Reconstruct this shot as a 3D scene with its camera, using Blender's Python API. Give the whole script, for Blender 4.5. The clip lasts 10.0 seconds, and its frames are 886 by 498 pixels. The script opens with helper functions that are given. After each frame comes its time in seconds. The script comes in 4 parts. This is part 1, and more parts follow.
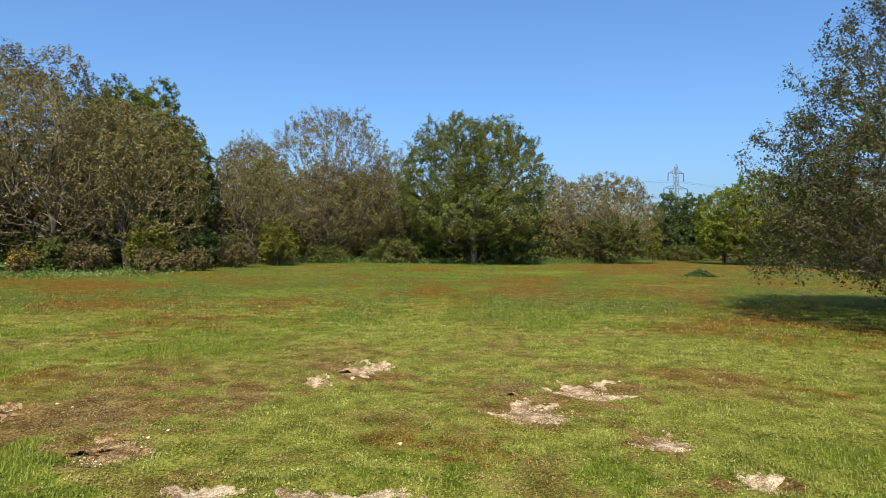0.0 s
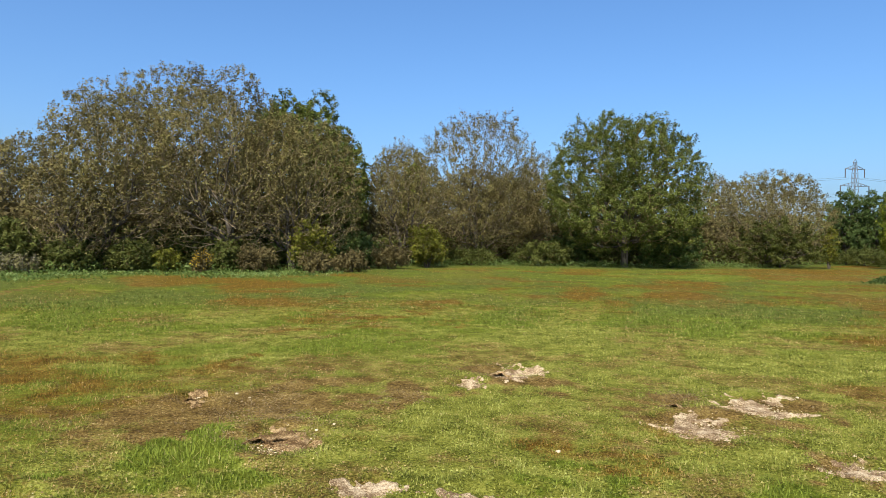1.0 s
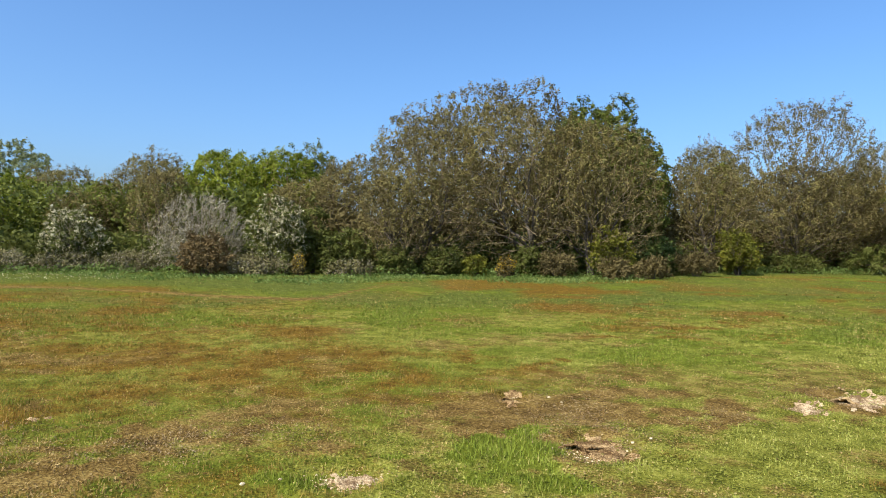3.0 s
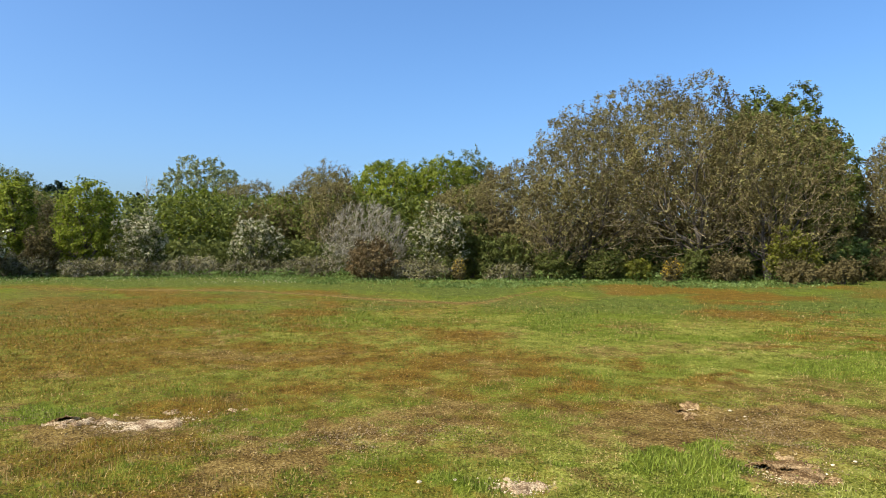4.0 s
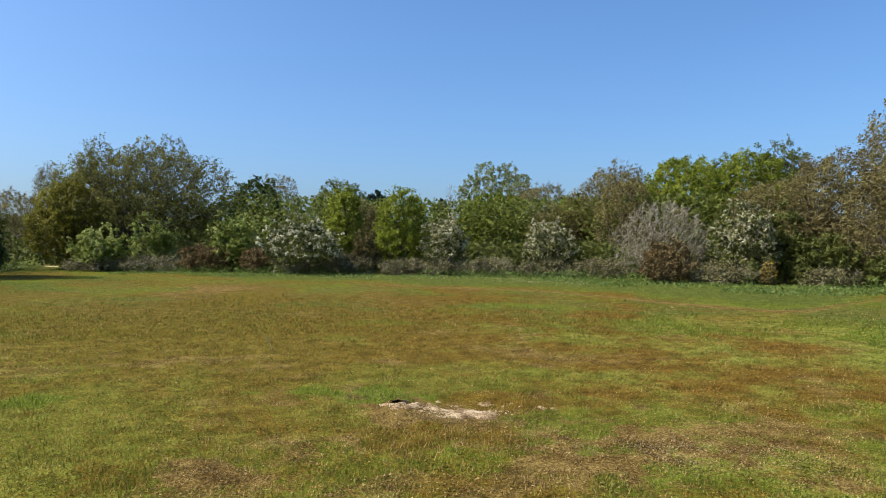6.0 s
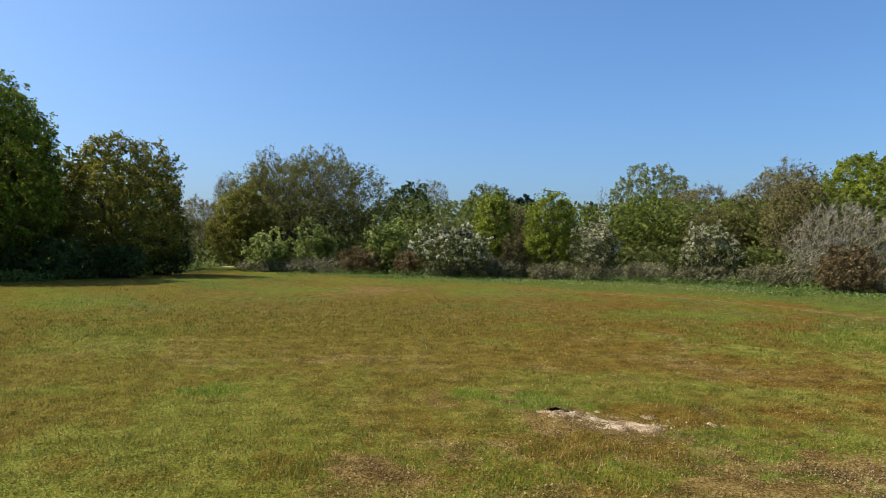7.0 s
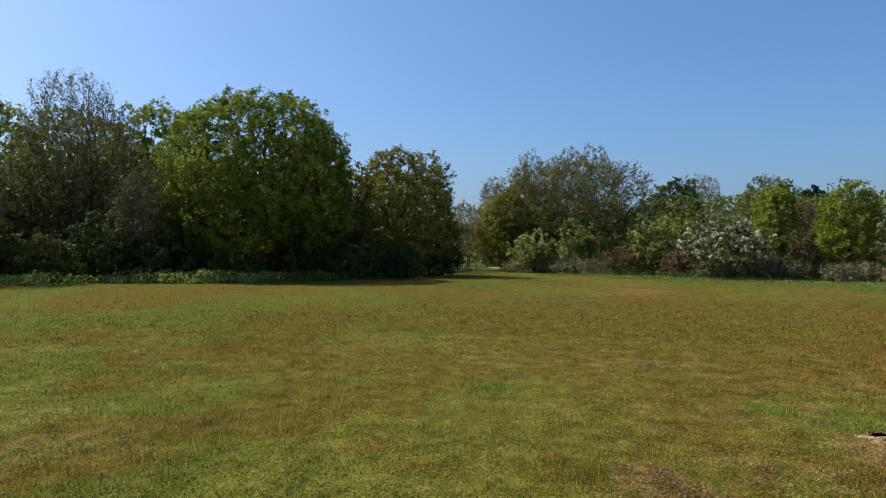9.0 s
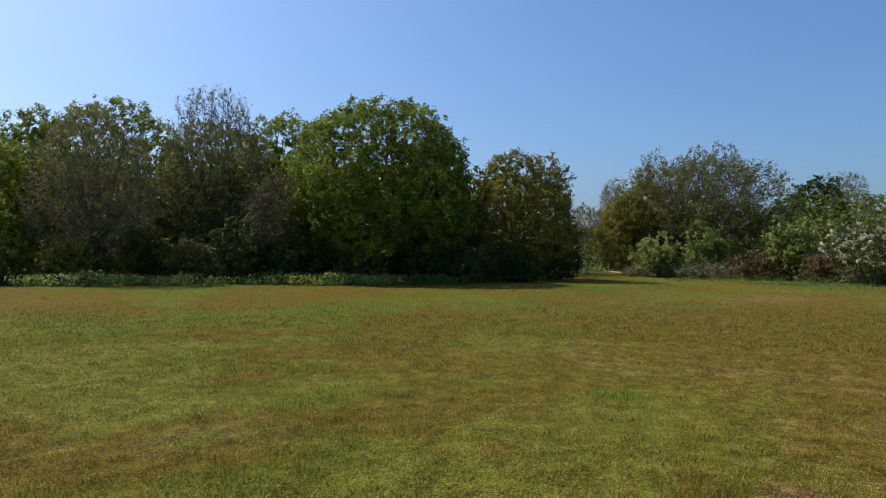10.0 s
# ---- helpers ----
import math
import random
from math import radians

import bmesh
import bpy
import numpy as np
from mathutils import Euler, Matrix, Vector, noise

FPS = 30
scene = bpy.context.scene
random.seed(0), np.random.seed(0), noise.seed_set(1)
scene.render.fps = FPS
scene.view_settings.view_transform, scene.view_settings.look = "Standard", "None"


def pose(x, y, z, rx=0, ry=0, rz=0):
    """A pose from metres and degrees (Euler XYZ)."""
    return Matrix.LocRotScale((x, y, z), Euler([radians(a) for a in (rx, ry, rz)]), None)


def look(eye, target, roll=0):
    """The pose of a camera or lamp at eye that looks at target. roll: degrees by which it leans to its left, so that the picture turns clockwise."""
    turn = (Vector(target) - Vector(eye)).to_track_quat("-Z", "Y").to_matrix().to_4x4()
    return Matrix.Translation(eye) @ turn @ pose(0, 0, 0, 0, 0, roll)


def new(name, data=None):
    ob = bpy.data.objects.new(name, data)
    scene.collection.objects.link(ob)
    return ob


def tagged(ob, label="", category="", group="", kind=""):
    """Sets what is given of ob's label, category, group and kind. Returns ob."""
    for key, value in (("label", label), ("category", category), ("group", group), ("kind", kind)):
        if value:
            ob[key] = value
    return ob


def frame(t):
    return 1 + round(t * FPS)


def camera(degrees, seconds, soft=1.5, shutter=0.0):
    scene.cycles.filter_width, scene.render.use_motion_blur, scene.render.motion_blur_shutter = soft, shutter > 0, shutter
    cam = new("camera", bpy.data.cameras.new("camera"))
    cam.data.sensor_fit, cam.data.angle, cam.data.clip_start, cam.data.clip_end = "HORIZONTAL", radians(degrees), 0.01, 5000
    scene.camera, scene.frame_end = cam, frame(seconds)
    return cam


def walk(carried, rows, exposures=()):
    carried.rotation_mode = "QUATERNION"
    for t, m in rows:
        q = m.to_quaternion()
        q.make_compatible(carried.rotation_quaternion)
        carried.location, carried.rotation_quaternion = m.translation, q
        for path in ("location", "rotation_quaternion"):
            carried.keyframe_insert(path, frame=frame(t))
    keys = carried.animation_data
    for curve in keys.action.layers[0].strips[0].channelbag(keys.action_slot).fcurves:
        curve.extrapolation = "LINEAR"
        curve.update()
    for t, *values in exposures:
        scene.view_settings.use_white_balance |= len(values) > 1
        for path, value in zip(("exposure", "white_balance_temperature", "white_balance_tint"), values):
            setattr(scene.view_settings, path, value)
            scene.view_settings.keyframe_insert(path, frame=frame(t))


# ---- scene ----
# An open heath field ringed by woodland; the camera stands in it at eye height and turns to the left.


def aim(x, y, yaw, pitch, roll):
    """A level eye 1.6 m up, turned by yaw to the left of north, tipped and leaned a little."""
    return pose(x, y, 1.6, 90 + pitch, 0, yaw) @ pose(0, 0, 0, 0, 0, roll)


cam = camera(66.1, 10.0, soft=0.8)
walk(cam, [
    (0, aim(0.392, 0.154, 0.00, -0.36, 0.78)),
    (0.5, aim(0.347, 0.189, 5.92, -0.27, 0.75)),
    (1, aim(0.296, 0.202, 12.27, -0.30, 0.86)),
    (1.5, aim(0.240, 0.220, 18.38, -0.08, 0.88)),
    (2, aim(0.194, 0.220, 24.83, -0.04, 0.64)),
    (3.5, aim(0.101, 0.178, 43.19, -0.03, 0.42)),
    (4, aim(0.060, 0.146, 50.01, 0.20, 0.09)),
    (4.5, aim(0.037, 0.118, 55.93, 0.27, 0.47)),
    (5, aim(0.001, 0.084, 61.64, 0.19, 0.41)),
    (6.5, aim(-0.132, -0.037, 80.22, 0.36, 0.57)),
    (7, aim(-0.174, -0.083, 86.29, 0.45, 0.79)),
    (7.5, aim(-0.196, -0.124, 91.83, 0.44, 0.28)),
    (8, aim(-0.213, -0.172, 97.42, 0.53, 0.19)),
    (8.5, aim(-0.221, -0.209, 102.71, 0.24, 0.18)),
    (9, aim(-0.243, -0.255, 107.95, 0.34, 0.22)),
    (9.5, aim(-0.245, -0.294, 113.10, 0.52, 0.13)),
    (10, aim(-0.245, -0.335, 117.78, 0.59, 0.31)),
], exposures=[(0, 0.45), (2, 0.6), (4, 0.64), (6.5, 0.41), (8, 0.28), (10, 0.03)])

# ---- world and sun ----
SUN_AZ, SUN_EL = 175, 50   # degrees to the left of north, and above the horizon
world = bpy.data.worlds.new("sky")
scene.world = world
world.use_nodes = True
wn = world.node_tree.nodes
sky = wn.new("ShaderNodeTexSky")
sky.sky_type = "NISHITA"
sky.sun_disc = False
sky.sun_elevation, sky.sun_rotation = radians(SUN_EL), radians(-SUN_AZ)
sky.altitude, sky.air_density, sky.dust_density, sky.ozone_density = 50, 1.0, 2.7, 10.0
wn["Background"].inputs["Strength"].default_value = 0.148
deep = wn.new("ShaderNodeHueSaturation")
deep.inputs["Saturation"].default_value, deep.inputs["Hue"].default_value = 1.05, 0.498
world.node_tree.links.new(sky.outputs[0], deep.inputs["Color"])
world.node_tree.links.new(deep.outputs[0], wn["Background"].inputs[0])

sun_data = bpy.data.lights.new("sun", "SUN")
sun_data.energy, sun_data.angle, sun_data.color = 4.8, radians(0.5), (1.0, 0.93, 0.8)
sun = new("sun", sun_data)
to_sun = Vector((-math.sin(radians(SUN_AZ)) * math.cos(radians(SUN_EL)), math.cos(radians(SUN_AZ)) * math.cos(radians(SUN_EL)), math.sin(radians(SUN_EL))))
sun.matrix_world = look(to_sun * 200, (0, 0, 0))


# ---- materials ----
def nodes_of(name):
    mat = bpy.data.materials.new(name)
    mat.use_nodes = True
    return mat, mat.node_tree.nodes, mat.node_tree.links.new


def ramp(n, stops):
    r = n.new("ShaderNodeValToRGB")
    r.color_ramp.elements[0].position, r.color_ramp.elements[0].color = stops[0][0], (*stops[0][1], 1)
    r.color_ramp.elements[1].position, r.color_ramp.elements[1].color = stops[-1][0], (*stops[-1][1], 1)
    for at, colour in stops[1:-1]:
        r.color_ramp.elements.new(at).color = (*colour, 1)
    return r


def leaf_material(name, dark, mid, light, through_light=0.35, rough=0.6):
    """Leaves that differ one by one and in drifts, and let some light through."""
    mat, n, link = nodes_of(name)
    geo = n.new("ShaderNodeNewGeometry")
    drift = n.new("ShaderNodeTexNoise")
    drift.inputs["Scale"].default_value, drift.inputs["Detail"].default_value = 0.55, 2
    link(geo.outputs["Position"], drift.inputs["Vector"])
    blend = n.new("ShaderNodeMath")
    blend.operation = "MULTIPLY_ADD"
    blend.inputs[1].default_value = 0.55
    link(geo.outputs["Random Per Island"], blend.inputs[0])
    half = n.new("ShaderNodeMath")
    half.operation = "MULTIPLY_ADD"
    half.inputs[1].default_value, half.inputs[2].default_value = 1.4, -0.48
    link(drift.outputs["Fac"], half.inputs[0])
    link(half.outputs[0], blend.inputs[2])
    r = ramp(n, [(0.05, dark), (0.5, mid), (0.95, light)])
    link(blend.outputs[0], r.inputs[0])
    bsdf = n["Principled BSDF"]
    bsdf.inputs["Roughness"].default_value = rough
    bsdf.inputs["Specular IOR Level"].default_value = 0.12
    link(r.outputs[0], bsdf.inputs["Base Color"])
    glow = n.new("ShaderNodeBsdfTranslucent")
    link(r.outputs[0], glow.inputs["Color"])
    mix = n.new("ShaderNodeMixShader")
    mix.inputs[0].default_value = through_light
    link(bsdf.outputs[0], mix.inputs[1])
    link(glow.outputs[0], mix.inputs[2])
    link(mix.outputs[0], n["Material Output"].inputs[0])
    return mat


def bark_material(name, dark, light):
    mat, n, link = nodes_of(name)
    co = n.new("ShaderNodeTexCoord")
    stretch = n.new("ShaderNodeMapping")
    stretch.inputs["Scale"].default_value = (9, 9, 2)
    link(co.outputs["Object"], stretch.inputs[0])
    grain = n.new("ShaderNodeTexNoise")
    grain.inputs["Scale"].default_value, grain.inputs["Detail"].default_value = 1.5, 5
    link(stretch.outputs[0], grain.inputs["Vector"])
    r = ramp(n, [(0.3, dark), (0.7, light)])
    link(grain.outputs["Fac"], r.inputs[0])
    bsdf = n["Principled BSDF"]
    bsdf.inputs["Roughness"].default_value, bsdf.inputs["Specular IOR Level"].default_value = 0.9, 0.15
    bump = n.new("ShaderNodeBump")
    bump.inputs["Strength"].default_value, bump.inputs["Distance"].default_value = 0.6, 0.03
    link(grain.outputs["Fac"], bump.inputs["Height"])
    link(bump.outputs[0], bsdf.inputs["Normal"])
    link(r.outputs[0], bsdf.inputs["Base Color"])
    return mat


def cover_material(name, blades):
    """Turf, sheep's sorrel, dry thatch and sand, mixed by what grows at each place (the 'cover' attribute)."""
    mat, n, link = nodes_of(name)
    attr = n.new("ShaderNodeAttribute")
    attr.attribute_name = "cover"
    split = n.new("ShaderNodeSeparateColor")
    link(attr.outputs["Color"], split.inputs[0])
    geo = n.new("ShaderNodeNewGeometry")

    def noise_at(scale, detail):
        t = n.new("ShaderNodeTexNoise")
        t.inputs["Scale"].default_value, t.inputs["Detail"].default_value, t.inputs["Roughness"].default_value = scale, detail, 0.65
        link(geo.outputs["Position"], t.inputs["Vector"])
        return t.outputs["Fac"]

    def mixed(fac, a, b):
        m = n.new("ShaderNodeMix")
        m.data_type = "RGBA"
        link(fac, m.inputs[0])
        link(a, m.inputs[6])
        link(b, m.inputs[7])
        return m.outputs[2]

    def math_of(op, a, b, clamp=False):
        m = n.new("ShaderNodeMath")
        m.operation, m.use_clamp = op, clamp
        for i, v in enumerate((a, b)):
            if isinstance(v, (int, float)):
                m.inputs[i].default_value = v
            else:
                link(v, m.inputs[i])
        return m.outputs[0]

    fine = noise_at(46, 4)
    coarse = noise_at(3.1, 5)
    if blades:
        pick = math_of("ADD", math_of("MULTIPLY", geo.outputs["Random Per Island"], 0.5), math_of("MULTIPLY", math_of("SUBTRACT", coarse, 0.29), 1.2))
    else:
        pick = math_of("ADD", math_of("MULTIPLY", fine, 0.6), math_of("MULTIPLY", coarse, 0.4))

    def tone(stops):
        r = ramp(n, stops)
        link(pick, r.inputs[0])
        return r.outputs[0]

    lo, hi = (0.1, 0.9) if blades else (0.4, 0.6)
    grass = tone([(lo, (0.09, 0.104, 0.016)), (0.5, (0.252, 0.266, 0.052)), (hi, (0.43, 0.44, 0.118))])
    lush = tone([(lo, (0.095, 0.125, 0.014)), (hi, (0.25, 0.3, 0.046))])
    rank = tone([(lo, (0.06, 0.08, 0.02)), (0.5, (0.13, 0.16, 0.038)), (hi, (0.235, 0.27, 0.075))])
    sorrel = tone([(lo, (0.085, 0.05, 0.011)), (0.5, (0.215, 0.126, 0.025)), (hi, (0.34, 0.22, 0.05))])
    thatch = tone([(lo, (0.09, 0.055, 0.02)), (0.5, (0.245, 0.16, 0.058)), (hi, (0.46, 0.335, 0.145))])
    sand = tone([(lo, (0.2, 0.12, 0.065)), (0.5, (0.44, 0.32, 0.16)), (hi, (0.74, 0.6, 0.35))])
    # each cover breaks up at its edges
    rough_edge = math_of("MULTIPLY", math_of("SUBTRACT", geo.outputs["Random Per Island"] if blades else noise_at(11, 6), 0.5), 1.5 if blades else 2.4)

    def edge(channel):
        return math_of("MULTIPLY", math_of("SUBTRACT", math_of("ADD", channel, math_of("MULTIPLY", rough_edge, 0.5)), 0.28), 2.0, True)

    col = mixed(edge(attr.outputs["Alpha"]), grass, lush)
    # past 1 lush gives way to darker rank grass; far off, painted tuft shade
    col = mixed(math_of("MULTIPLY", math_of("SUBTRACT", attr.outputs["Alpha"], 1.0), 1.2, True), col, rank)
    col = mixed(edge(split.outputs[0]), col, sorrel)
    col = mixed(edge(split.outputs[1]), col, thatch)
    col = mixed(edge(split.outputs[2]), col, sand)
    bsdf = n["Principled BSDF"]
    bsdf.inputs["Roughness"].default_value = 0.85 if not blades else 0.6
    bsdf.inputs["Specular IOR Level"].default_value = 0.03
    if not blades:
        # moss, litter and soil between the blades
        litter = n.new("ShaderNodeMix")
        litter.data_type, litter.blend_type = "RGBA", "MULTIPLY"
        litter.inputs[0].default_value = 1.0
        link(col, litter.inputs[6])
        shade = n.new("ShaderNodeMix")
        shade.data_type = "RGBA"
        shade.inputs[6].default_value, shade.inputs[7].default_value = (0.6, 0.58, 0.42, 1), (1, 1, 1, 1)
        link(edge(split.outputs[2]), shade.inputs[0])
        link(shade.outputs[2], litter.inputs[7])
        col = litter.outputs[2]
    link(col, bsdf.inputs["Base Color"])
    if blades:
        glow = n.new("ShaderNodeBsdfTranslucent")
        link(col, glow.inputs["Color"])
        mix = n.new("ShaderNodeMixShader")
        mix.inputs[0].default_value = 0.24
        link(bsdf.outputs[0], mix.inputs[1])
        link(glow.outputs[0], mix.inputs[2])
        link(mix.outputs[0], n["Material Output"].inputs[0])
    else:
        bump = n.new("ShaderNodeBump")
        bump.inputs["Strength"].default_value, bump.inputs["Distance"].default_value = 0.9, 0.05
        link(math_of("ADD", math_of("MULTIPLY", fine, 0.6), noise_at(9, 4)), bump.inputs["Height"])
        link(bump.outputs[0], bsdf.inputs["Normal"])
    return mat


def plain_material(name, a, b, rough, metal=0.0, scale=6.0):
    mat, n, link = nodes_of(name)
    t = n.new("ShaderNodeTexNoise")
    co = n.new("ShaderNodeTexCoord")
    link(co.outputs["Object"], t.inputs["Vector"])
    t.inputs["Scale"].default_value, t.inputs["Detail"].default_value = scale, 5
    r = ramp(n, [(0.3, a), (0.7, b)])
    link(t.outputs["Fac"], r.inputs[0])
    bsdf = n["Principled BSDF"]
    link(r.outputs[0], bsdf.inputs["Base Color"])
    bsdf.inputs["Roughness"].default_value, bsdf.inputs["Metallic"].default_value = rough, metal
    bsdf.inputs["Specular IOR Level"].default_value = 0.5 if rough < 0.65 else 0.08
    return mat


M_GROUND = cover_material("field_ground", False)
M_BLADE = cover_material("grass_blades", True)
M_BARK = bark_material("oak_bark", (0.05, 0.042, 0.033), (0.14, 0.118, 0.09))
M_BARK_GREY = bark_material("ash_bark", (0.1, 0.09, 0.08), (0.27, 0.245, 0.22))
M_TWIG = bark_material("bud_twigs", (0.105, 0.078, 0.037), (0.35, 0.268, 0.13))
M_BRANCH = bark_material("grey_tan_branches", (0.12, 0.092, 0.053), (0.34, 0.268, 0.16))
M_TWIG_DARK = bark_material("dark_twigs", (0.06, 0.05, 0.038), (0.19, 0.16, 0.12))
M_TWIG_GREY = bark_material("lichen_grey_twigs", (0.2, 0.172, 0.125), (0.52, 0.46, 0.345))
M_BARK_DARK = bark_material("shaded_oak_bark", (0.05, 0.042, 0.034), (0.15, 0.13, 0.105))
M_BIRCH = bark_material("birch_bark", (0.3, 0.28, 0.27), (0.62, 0.6, 0.58))
L_BUD = leaf_material("oak_bud_leaves", *((0.064, 0.052, 0.021), (0.178, 0.149, 0.05), (0.29, 0.255, 0.085)), 0.3, 0.6)
L_NEAR = leaf_material("young_oak_leaves", (0.04, 0.045, 0.012), (0.09, 0.095, 0.022), (0.17, 0.17, 0.04), 0.3, 0.6)
L_GOLD = leaf_material("bronze_young_leaves", *((0.075, 0.075, 0.012), (0.19, 0.182, 0.026), (0.34, 0.32, 0.05)), 0.42, 0.6)
L_OLIVE = leaf_material("olive_young_leaves", (0.055, 0.056, 0.013), (0.14, 0.138, 0.028), (0.27, 0.26, 0.058), 0.42)
L_OAK = leaf_material("oak_leaves", (0.05, 0.063, 0.011), (0.12, 0.142, 0.026), (0.22, 0.242, 0.055))
L_MAPLE = leaf_material("field_maple_leaves", *((0.07, 0.095, 0.008), (0.19, 0.228, 0.022), (0.35, 0.385, 0.05)), 0.5)
L_SYC = leaf_material("sycamore_leaves", *((0.055, 0.08, 0.008), (0.155, 0.205, 0.02), (0.32, 0.385, 0.045)), 0.5)
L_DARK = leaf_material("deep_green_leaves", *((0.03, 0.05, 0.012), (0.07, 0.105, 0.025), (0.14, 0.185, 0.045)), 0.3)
L_PALE = leaf_material("willow_pale_leaves", (0.12, 0.14, 0.055), (0.22, 0.25, 0.11), (0.32, 0.35, 0.18))
L_YELLOW = leaf_material("yellow_green_leaves", (0.075, 0.08, 0.011), (0.15, 0.155, 0.02), (0.25, 0.24, 0.032), 0.35)
L_GREEN = leaf_material("shrub_leaves", (0.05, 0.062, 0.014), (0.1, 0.115, 0.024), (0.17, 0.175, 0.045))
L_BROWN = leaf_material("brown_shrub_leaves", (0.055, 0.044, 0.016), (0.105, 0.083, 0.03), (0.18, 0.145, 0.055), 0.2, 0.7)
L_RED = leaf_material("rusty_leaves", (0.065, 0.044, 0.018), (0.135, 0.092, 0.036), (0.23, 0.165, 0.075), 0.2, 0.7)
L_ELDER = leaf_material("elder_leaves", (0.1, 0.135, 0.024), (0.25, 0.3, 0.065), (0.5, 0.53, 0.21), 0.45)
L_BRAMBLE = leaf_material("bramble_leaves", (0.06, 0.057, 0.02), (0.135, 0.123, 0.046), (0.25, 0.228, 0.105), 0.15, 0.7)
L_BLOSSOM = leaf_material("hawthorn_blossom", (0.5, 0.47, 0.31), (0.72, 0.69, 0.49), (0.86, 0.83, 0.65), 0.15, 0.8)
L_CREAM = leaf_material("fading_blossom", (0.34, 0.31, 0.18), (0.54, 0.5, 0.32), (0.74, 0.7, 0.5), 0.25, 0.7)
L_GORSE = leaf_material("gorse_flowers", (0.35, 0.22, 0.01), (0.6, 0.4, 0.015), (0.75, 0.52, 0.03), 0.2, 0.6)
L_PINE = leaf_material("pine_needles", (0.012, 0.024, 0.014), (0.022, 0.042, 0.022), (0.035, 0.06, 0.03), 0.1)
L_NETTLE = leaf_material("nettle_leaves", (0.07, 0.11, 0.022), (0.14, 0.2, 0.045), (0.25, 0.32, 0.11), 0.4)
L_LITTER = leaf_material("dead_litter", (0.08, 0.05, 0.022), (0.17, 0.115, 0.055), (0.33, 0.25, 0.14), 0.05, 0.9)
M_STEEL = plain_material("galvanised_steel", (0.1, 0.105, 0.11), (0.17, 0.175, 0.18), 0.6, 0.3, 0.6)
M_GLASSY = plain_material("brown_insulator", (0.05, 0.04, 0.035), (0.1, 0.08, 0.07), 0.3)
M_STONE = plain_material("pale_flint", (0.36, 0.29, 0.17), (0.7, 0.59, 0.39), 0.8, 0.0, 25.0)
M_CLOD = plain_material("dry_soil", (0.12, 0.078, 0.034), (0.3, 0.21, 0.1), 0.95, 0.0, 20.0)
M_STRAW = plain_material("dry_straw", (0.5, 0.45, 0.25), (0.65, 0.6, 0.38), 0.7)


# ---- helpers for meshes ----
def mesh_of(name, verts, faces, mat, smooth=False):
    """A mesh from arrays of corners and of faces with equally many corners each."""
    me = bpy.data.meshes.new(name)
    verts, faces = np.asarray(verts, dtype=np.float32), np.asarray(faces, dtype=np.int32)
    me.vertices.add(len(verts))
    me.vertices.foreach_set("co", verts.ravel())
    me.loops.add(faces.size)
    me.loops.foreach_set("vertex_index", faces.ravel())
    me.polygons.add(len(faces))
    me.polygons.foreach_set("loop_start", np.arange(0, faces.size, faces.shape[1], dtype=np.int32))
    me.update(calc_edges=True)
    me.polygons.foreach_set("use_smooth", np.full(len(faces), smooth))
    me.materials.append(mat)
    return me


def part(name, me, parent, label=""):
    ob = new(name, me)
    ob.parent = parent
    if label:
        tagged(ob, label)
    return ob


def unit(v):
    return v / np.maximum(np.linalg.norm(v, axis=-1, keepdims=True), 1e-9)


def hashed(i, j, seed):
    v = np.sin(i * 127.1 + j * 311.7 + seed * 74.7) * 43758.5453
    return v - np.floor(v)


def value_noise(x, y, size, seed):
    x, y = np.asarray(x) / size, np.asarray(y) / size
    i, j = np.floor(x), np.floor(y)
    u, v = x - i, y - j
    u, v = u * u * (3 - 2 * u), v * v * (3 - 2 * v)
    return (hashed(i, j, seed) * (1 - u) + hashed(i + 1, j, seed) * u) * (1 - v) + (hashed(i, j + 1, seed) * (1 - u) + hashed(i + 1, j + 1, seed) * u) * v


def cloud(x, y, size, seed):
    """Noise of about 0 to 1 in four octaves."""
    return sum(value_noise(x, y, size / 2 ** k, seed + k) * 0.5 ** k for k in range(4)) / 1.875


# ---- what covers the field ----
SPOTS = {"sorrel": [], "dry": [], "lush": [], "sand": []}


def sorrel(x, y, across, along):
    SPOTS["sorrel"].append((x, y, across, along))


def dry(x, y, across, along):
    SPOTS["dry"].append((x, y, across, along))


def lush(x, y, across, along):
    SPOTS["lush"].append((x, y, across, along))


def sand(x, y, across, along):
    SPOTS["sand"].append((x, y, across, along))


sorrel(0.09, 28.12, 3.04, 3.79)
sorrel(11.84, 32.47, 3.87, 4.52)
sorrel(-7.07, 25.62, 2.62, 2.43)
sorrel(5.65, 21.81, 3.32, 1.74)
sorrel(-4.77, 13.31, 1.15, 1.43)
sorrel(-6.39, 18.59, 1.16, 1.40)
sorrel(5.20, 28.12, 3.89, 3.84)
sorrel(-3.73, 32.52, 2.38, 4.31)
sorrel(-4.26, 8.03, 0.44, 0.74)
sorrel(-0.08, 5.84, 0.84, 0.67)
sorrel(19.97, 36.61, 4.62, 6.49)
sorrel(7.09, 12.34, 1.32, 1.52)
sorrel(4.07, 8.69, 1.08, 1.22)
sorrel(-16.06, 6.11, 1.64, 4.72)
sorrel(-9.08, 5.98, 1.12, 1.34)
sorrel(-8.56, 7.79, 0.37, 1.35)
sorrel(-9.73, 3.24, 0.46, 1.51)
sorrel(-6.98, 18.26, 1.00, 2.43)
sorrel(-4.94, 13.64, 1.23, 2.05)
